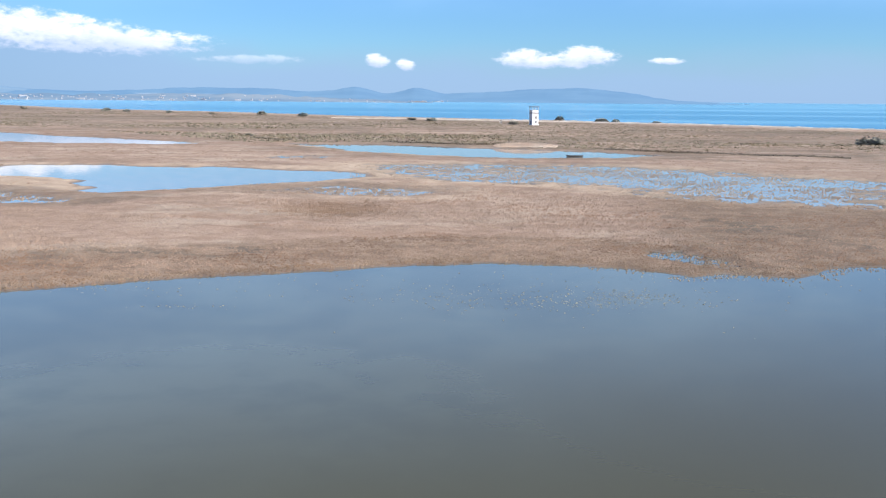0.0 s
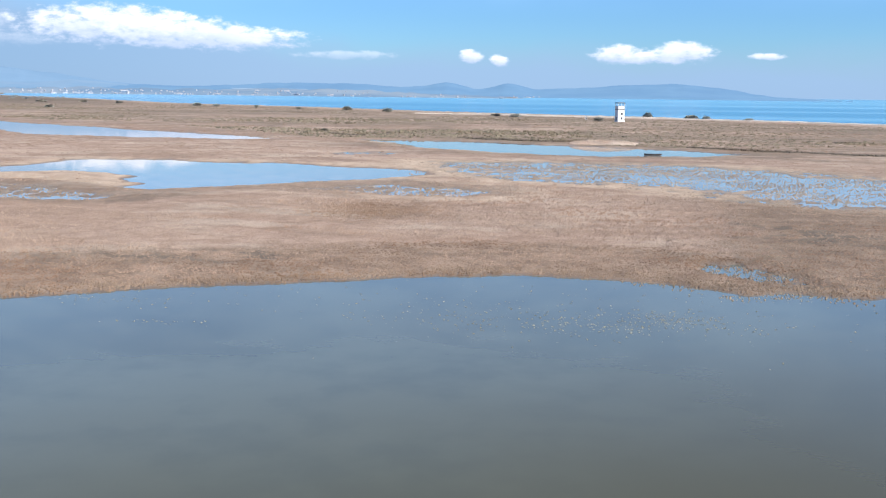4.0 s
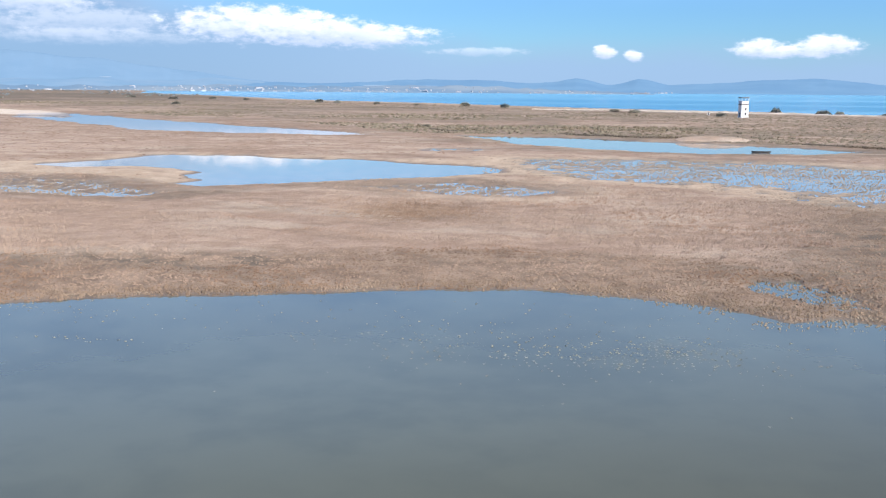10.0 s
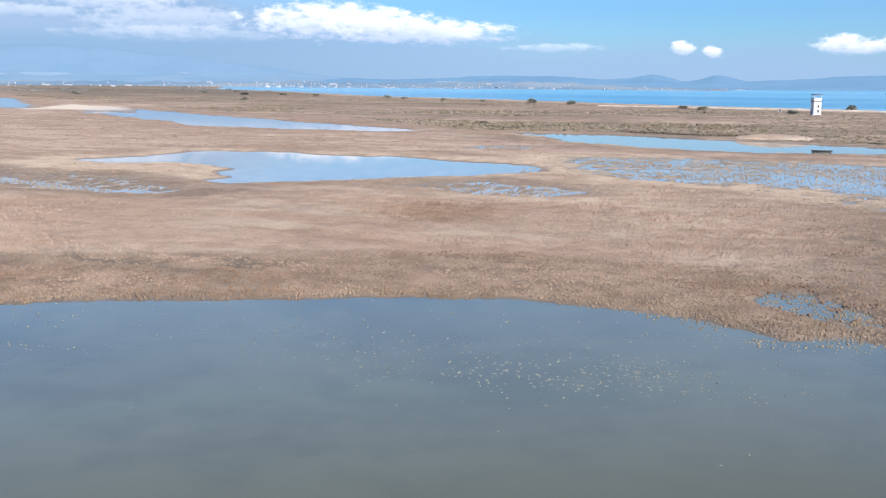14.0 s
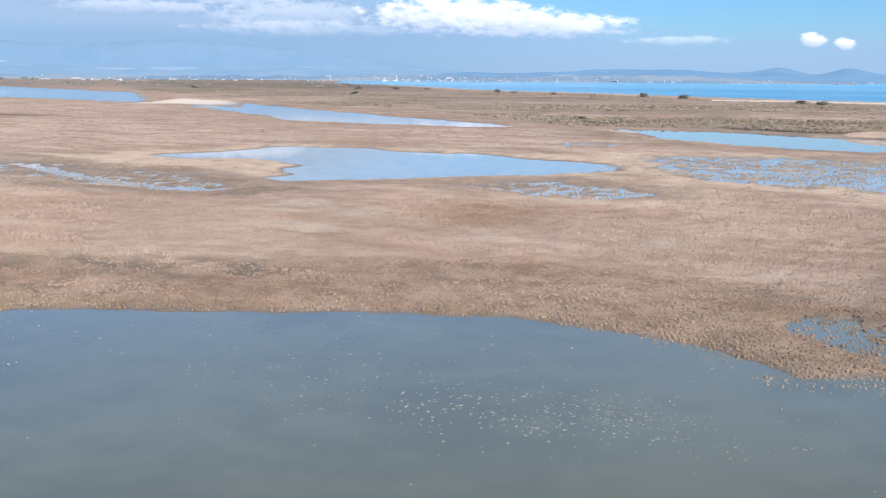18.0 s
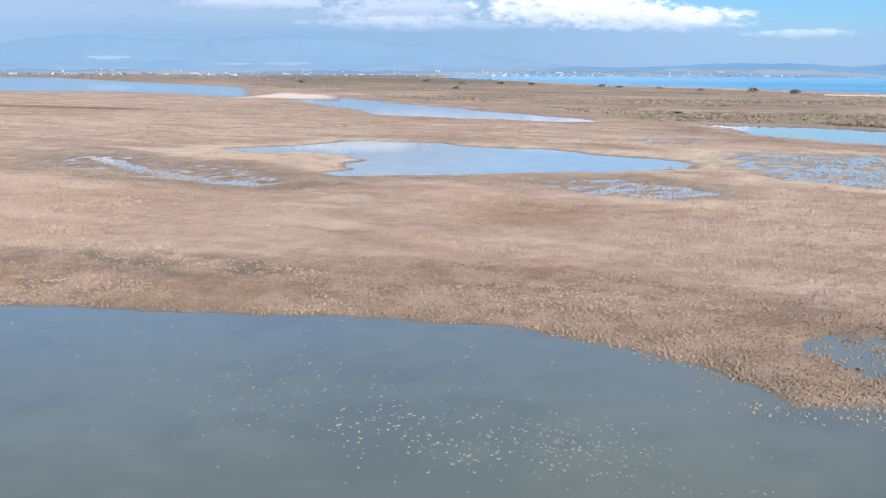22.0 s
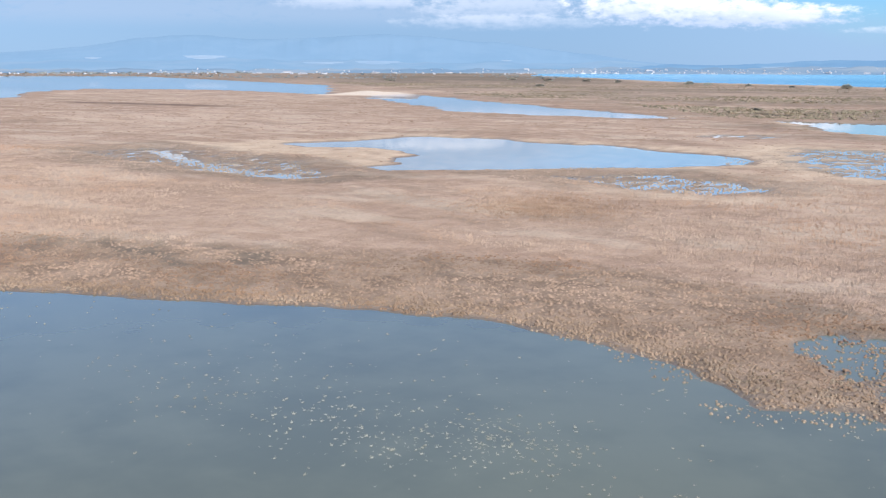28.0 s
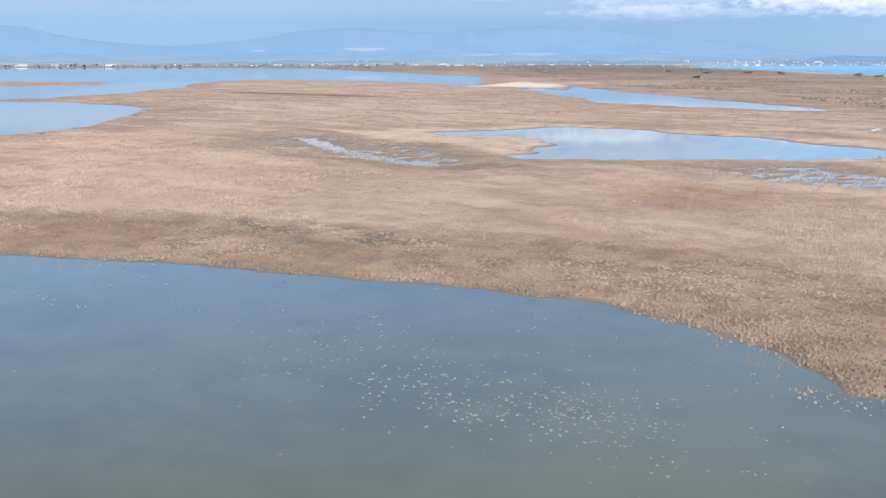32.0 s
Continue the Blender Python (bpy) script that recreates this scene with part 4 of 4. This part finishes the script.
def shrub(seed, leaves=240):
    """A rounded shrub: bent stems and a crown of leaf clumps."""
    rng = random.Random(seed)
    root = new("shrub")
    stems = []
    for k in range(5):
        a, r = 2 * math.pi * k / 5 + rng.uniform(-0.4, 0.4), rng.uniform(0.5, 1.1)
        stems.append((r * math.cos(a), r * math.sin(a), rng.uniform(0.7, 1.1)))
        bm = bmesh.new()
        made = bmesh.ops.create_cone(bm, cap_ends=True, segments=6, radius1=0.10, radius2=0.03, depth=1.0)["verts"]
        way = Vector(stems[-1])
        spin = way.to_track_quat("Z", "Y").to_matrix()
        for v in made:
            v.co = spin @ Vector((v.co.x, v.co.y, (v.co.z + 0.5) * way.length)) - Vector((0, 0, 0.1))
        part("stem", bm, M_WOOD, root)
    bm = bmesh.new()
    for _ in range(leaves):
        a, r = rng.uniform(0, 2 * math.pi), math.sqrt(rng.random()) * 1.45
        top = 1.75 * math.sqrt(max(0.05, 1 - (r / 1.55) ** 2)) * (1 + 0.22 * math.sin(3 * a + seed) + 0.12 * math.sin(7 * a))
        c = Vector((r * math.cos(a), r * math.sin(a), top * rng.uniform(0.25, 1.0)))
        for _ in range(3):
            n = Vector((rng.gauss(0, 1), rng.gauss(0, 1), rng.gauss(0, 1))).normalized()
            u = n.orthogonal().normalized() * rng.uniform(0.14, 0.30)
            w = n.cross(u).normalized() * rng.uniform(0.10, 0.22)
            bm.faces.new([bm.verts.new(c + q) for q in (-u, w, u, -w)])
    part("crown", bm, M_BUSH, root)
    return tagged(root, "rounded dark grey-green shrub on the coastal flats", "shrub", "shrubs along the coast")


shrubs = [shrub(k) for k in range(3)]
SHRUBS = ((-82, 636, 2.2, 1.9), (-114, 676, 2.6, 1.8), (-245, 766, 2.6, 1.9), (-225, 750, 1.9, 1.5), (-187, 722, 1.8, 1.3), (-13, 566, 1.9, 1.1), (-2, 548, 2.2, 1.3), (68, 562, 2.0, 1.9),
          (89, 548, 2.4, 1.5), (97, 552, 1.6, 1.2), (112, 520, 2.0, 0.9), (-390, 892, 2.6, 1.5), (-420, 875, 3.4, 1.6), (129, 301, 3.2, 1.6), (134, 304, 2.2, 1.3),
          (38, 500, 1.8, 1.4), (-340, 850, 2.2, 1.4), (-520, 980, 3.6, 1.6), (-300, 640, 2.4, 1.2), (-560, 820, 3.2, 1.7), (-150, 690, 1.7, 1.0), (-122, 114, 0.5, 0.45), (-60, 330, 1.2, 0.6))
for k, (sx, sy, wide, tall) in enumerate(SHRUBS):
    m = pose(sx, sy, ground_z(sx, sy) - 0.05, 0, 0, 67 * k) @ Matrix.Diagonal((wide, wide * 0.85, tall * 0.72, 1))
    if k < 3:
        shrubs[k].matrix_basis = m
    else:
        copy_thing(shrubs[k % 3], pose(0, 0, 0)).matrix_basis = m


def scar(azimuth, rise, wide, tall, r):
    """A bare pale patch on a hillside, by its bearing and its height in degrees."""
    root = new("quarry")
    w, t = r * math.radians(wide) / 2, r * math.radians(tall) / 2
    for k, (shift, scale) in enumerate(((0, 1), (0.5 * w, 0.6), (-0.6 * w, 0.45))):
        bm = bmesh.new()
        ring = []
        for i in range(14):
            a = 2 * math.pi * i / 14
            q = 1 + 0.25 * math.sin(3 * a + k) + 0.15 * math.sin(5 * a + 2 * k)
            ring.append((shift + w * scale * q * math.cos(a), t * scale * q * math.sin(a)))
        front = [bm.verts.new((u, -0.5 - k + 0.4 * v, v)) for u, v in ring]
        back = [bm.verts.new((u, 6 + 0.4 * v, v)) for u, v in ring]
        bm.faces.new(front)
        for i in range(14):
            bm.faces.new((front[i], back[i], back[(i + 1) % 14], front[(i + 1) % 14]))
        part("cut", bm, M_SCAR, root)
    root.matrix_basis = pose(15 - r * math.sin(math.radians(azimuth)), r * math.cos(math.radians(azimuth)), 12.5 + r * math.tan(math.radians(rise)), 0, 0, azimuth)
    return tagged(root, "bare pale quarry cut on a hazy hillside", "quarry", "quarries on the hills", kind="structure")


for spot in ((46.5, 0.58, 1.9, 0.20, 3900), (52.2, 0.50, 0.7, 0.08, 3880), (40.1, 0.27, 1.9, 0.10, 3250), (37.1, 0.31, 2.1, 0.18, 3250), (30.1, 0.41, 0.5, 0.06, 3800),
             (15.6, 0.06, 1.7, 0.08, 3050), (13.3, 0.04, 1.6, 0.10, 3050)):
    scar(*spot)


def hut(x, y):
    root = new("hut")
    part("wall", boxed(-0.8, 0.8, -0.8, 0.8, -0.3, 2.1, bevel=0.03), M_WHITE, root)
    part("roof", boxed(-1.0, 1.0, -1.0, 1.0, 2.1, 2.25, bevel=0.02), M_ROOF, root)
    part("door", boxed(-0.4, 0.4, -0.84, -0.8, 0.0, 1.9), M_WOOD, root)
    root.matrix_basis = pose(x, y, ground_z(x, y), 0, 0, 10) @ Matrix.Scale(0.6, 4)
    return tagged(root, "tiny white hut beside the coastal track", "hut")


hut(33, 518)


def house(kind):
    rng = random.Random(40 + kind)
    w, dp, hh = ((7, 6, 3.4), (10, 7, 3.2), (6, 6, 4.6), (22, 8, 2.8))[kind]
    root = new("house")
    wall = part("wall", boxed(-w / 2, w / 2, -dp / 2, dp / 2, -4, hh), M_HAZEWALL, root)
    bm = bmesh.new()
    rise = 0.18 * dp
    a = [bm.verts.new(q) for q in ((-w / 2 - 0.4, -dp / 2 - 0.4, hh), (w / 2 + 0.4, -dp / 2 - 0.4, hh), (w / 2 + 0.4, dp / 2 + 0.4, hh), (-w / 2 - 0.4, dp / 2 + 0.4, hh),
                                   (-w / 2 - 0.4, 0, hh + rise), (w / 2 + 0.4, 0, hh + rise))]
    for f in ((0, 1, 5, 4), (2, 3, 4, 5), (0, 4, 3), (1, 2, 5), (0, 3, 2, 1)):
        bm.faces.new([a[k] for k in f])
    part("roof", bm, M_HAZEROOF, root)
    for k in range(int(w // 4)):
        wx = -w / 2 + 2 + k * 4
        for z in range(int(hh // 3)):
            part("window", boxed(wx - 0.7, wx + 0.7, -dp / 2 - 0.05, -dp / 2, 1 + 3 * z, 2.4 + 3 * z), M_HAZEGLASS, root)
    return tagged(root, "small white house of the hazy far town", "house", "houses of the far town")


houses = [house(k) for k in range(4)]
rng = np.random.default_rng(200)
placed = 0
for k in range(400):
    if k % 5 < 2:  # across the bay
        a, r = float(rng.choice((17, 11.5, 19, 4.0, 22, 25))) + rng.normal(0, 2.4), 2310 + 170 * rng.random() ** 1.7
    else:  # behind the marsh
        a, r = (rng.normal(26, 2.5) if k % 5 == 2 else rng.uniform(28, 68)), rng.uniform(1900, 2540)
        if a > 52:
            r = rng.uniform(1950, 2280)
    if k % 9 == 0:  # at the foot of the hills across the bay
        a, r = rng.uniform(-0.5, 8), 2912
    elif a < 1.5:
        continue
    hx, hy = 15 - r * math.sin(math.radians(a)), r * math.cos(math.radians(a))
    floor = ground_z(hx, hy)
    if r > 2900:
        floor = 0.5
    elif r >= 2290:
        floor = float(np.interp((r - 2290) / 320, (0, 0.25, 0.5, 0.72, 0.9), (0, 0.28, 0.62, 0.86, 1.0)) * shore_top(np.array([a]))[0])
    elif outside(np.array([hx]), np.array([hy]), SEA)[0] < 25 or outside(np.array([hx]), np.array([hy]), FAR_LAGOON)[0] < 30:
        continue
    kind = int(rng.choice((0, 0, 0, 1, 2, 2, 2, 3)))
    m = pose(hx, hy, floor, 0, 0, a + rng.uniform(-30, 30)) @ Matrix.Scale(float(rng.uniform(0.4, 0.8)) * (1.25 if a > 52 else 1.0), 4)
    if placed < 4:
        houses[placed].matrix_basis = m
    else:
        copy_thing(houses[kind], m)
    placed += 1

# dark trees between the far houses
x, y, h, reed, wet, sand, d, rng = sown(2600, 1200, 2400, 24, 72, 210)
keep = (outside(x, y, SEA) > 20) & (d > 20) & (rough_noise(x, y, 160, 130, 3) > 0.0)
x, y, h = x[keep], y[keep], h[keep]
u = rng.random(len(x))
west = 1 + 1.2 * (x < -1500)
scatter("far_trees", x, y, h - 0.2, (1.4 + 2.2 * u) * west, (0.7 + 1.5 * u) * west, M_FARTREE, "dark trees and hedges round the far houses", "trees", 6, 0.5, 0.4, seed=9)
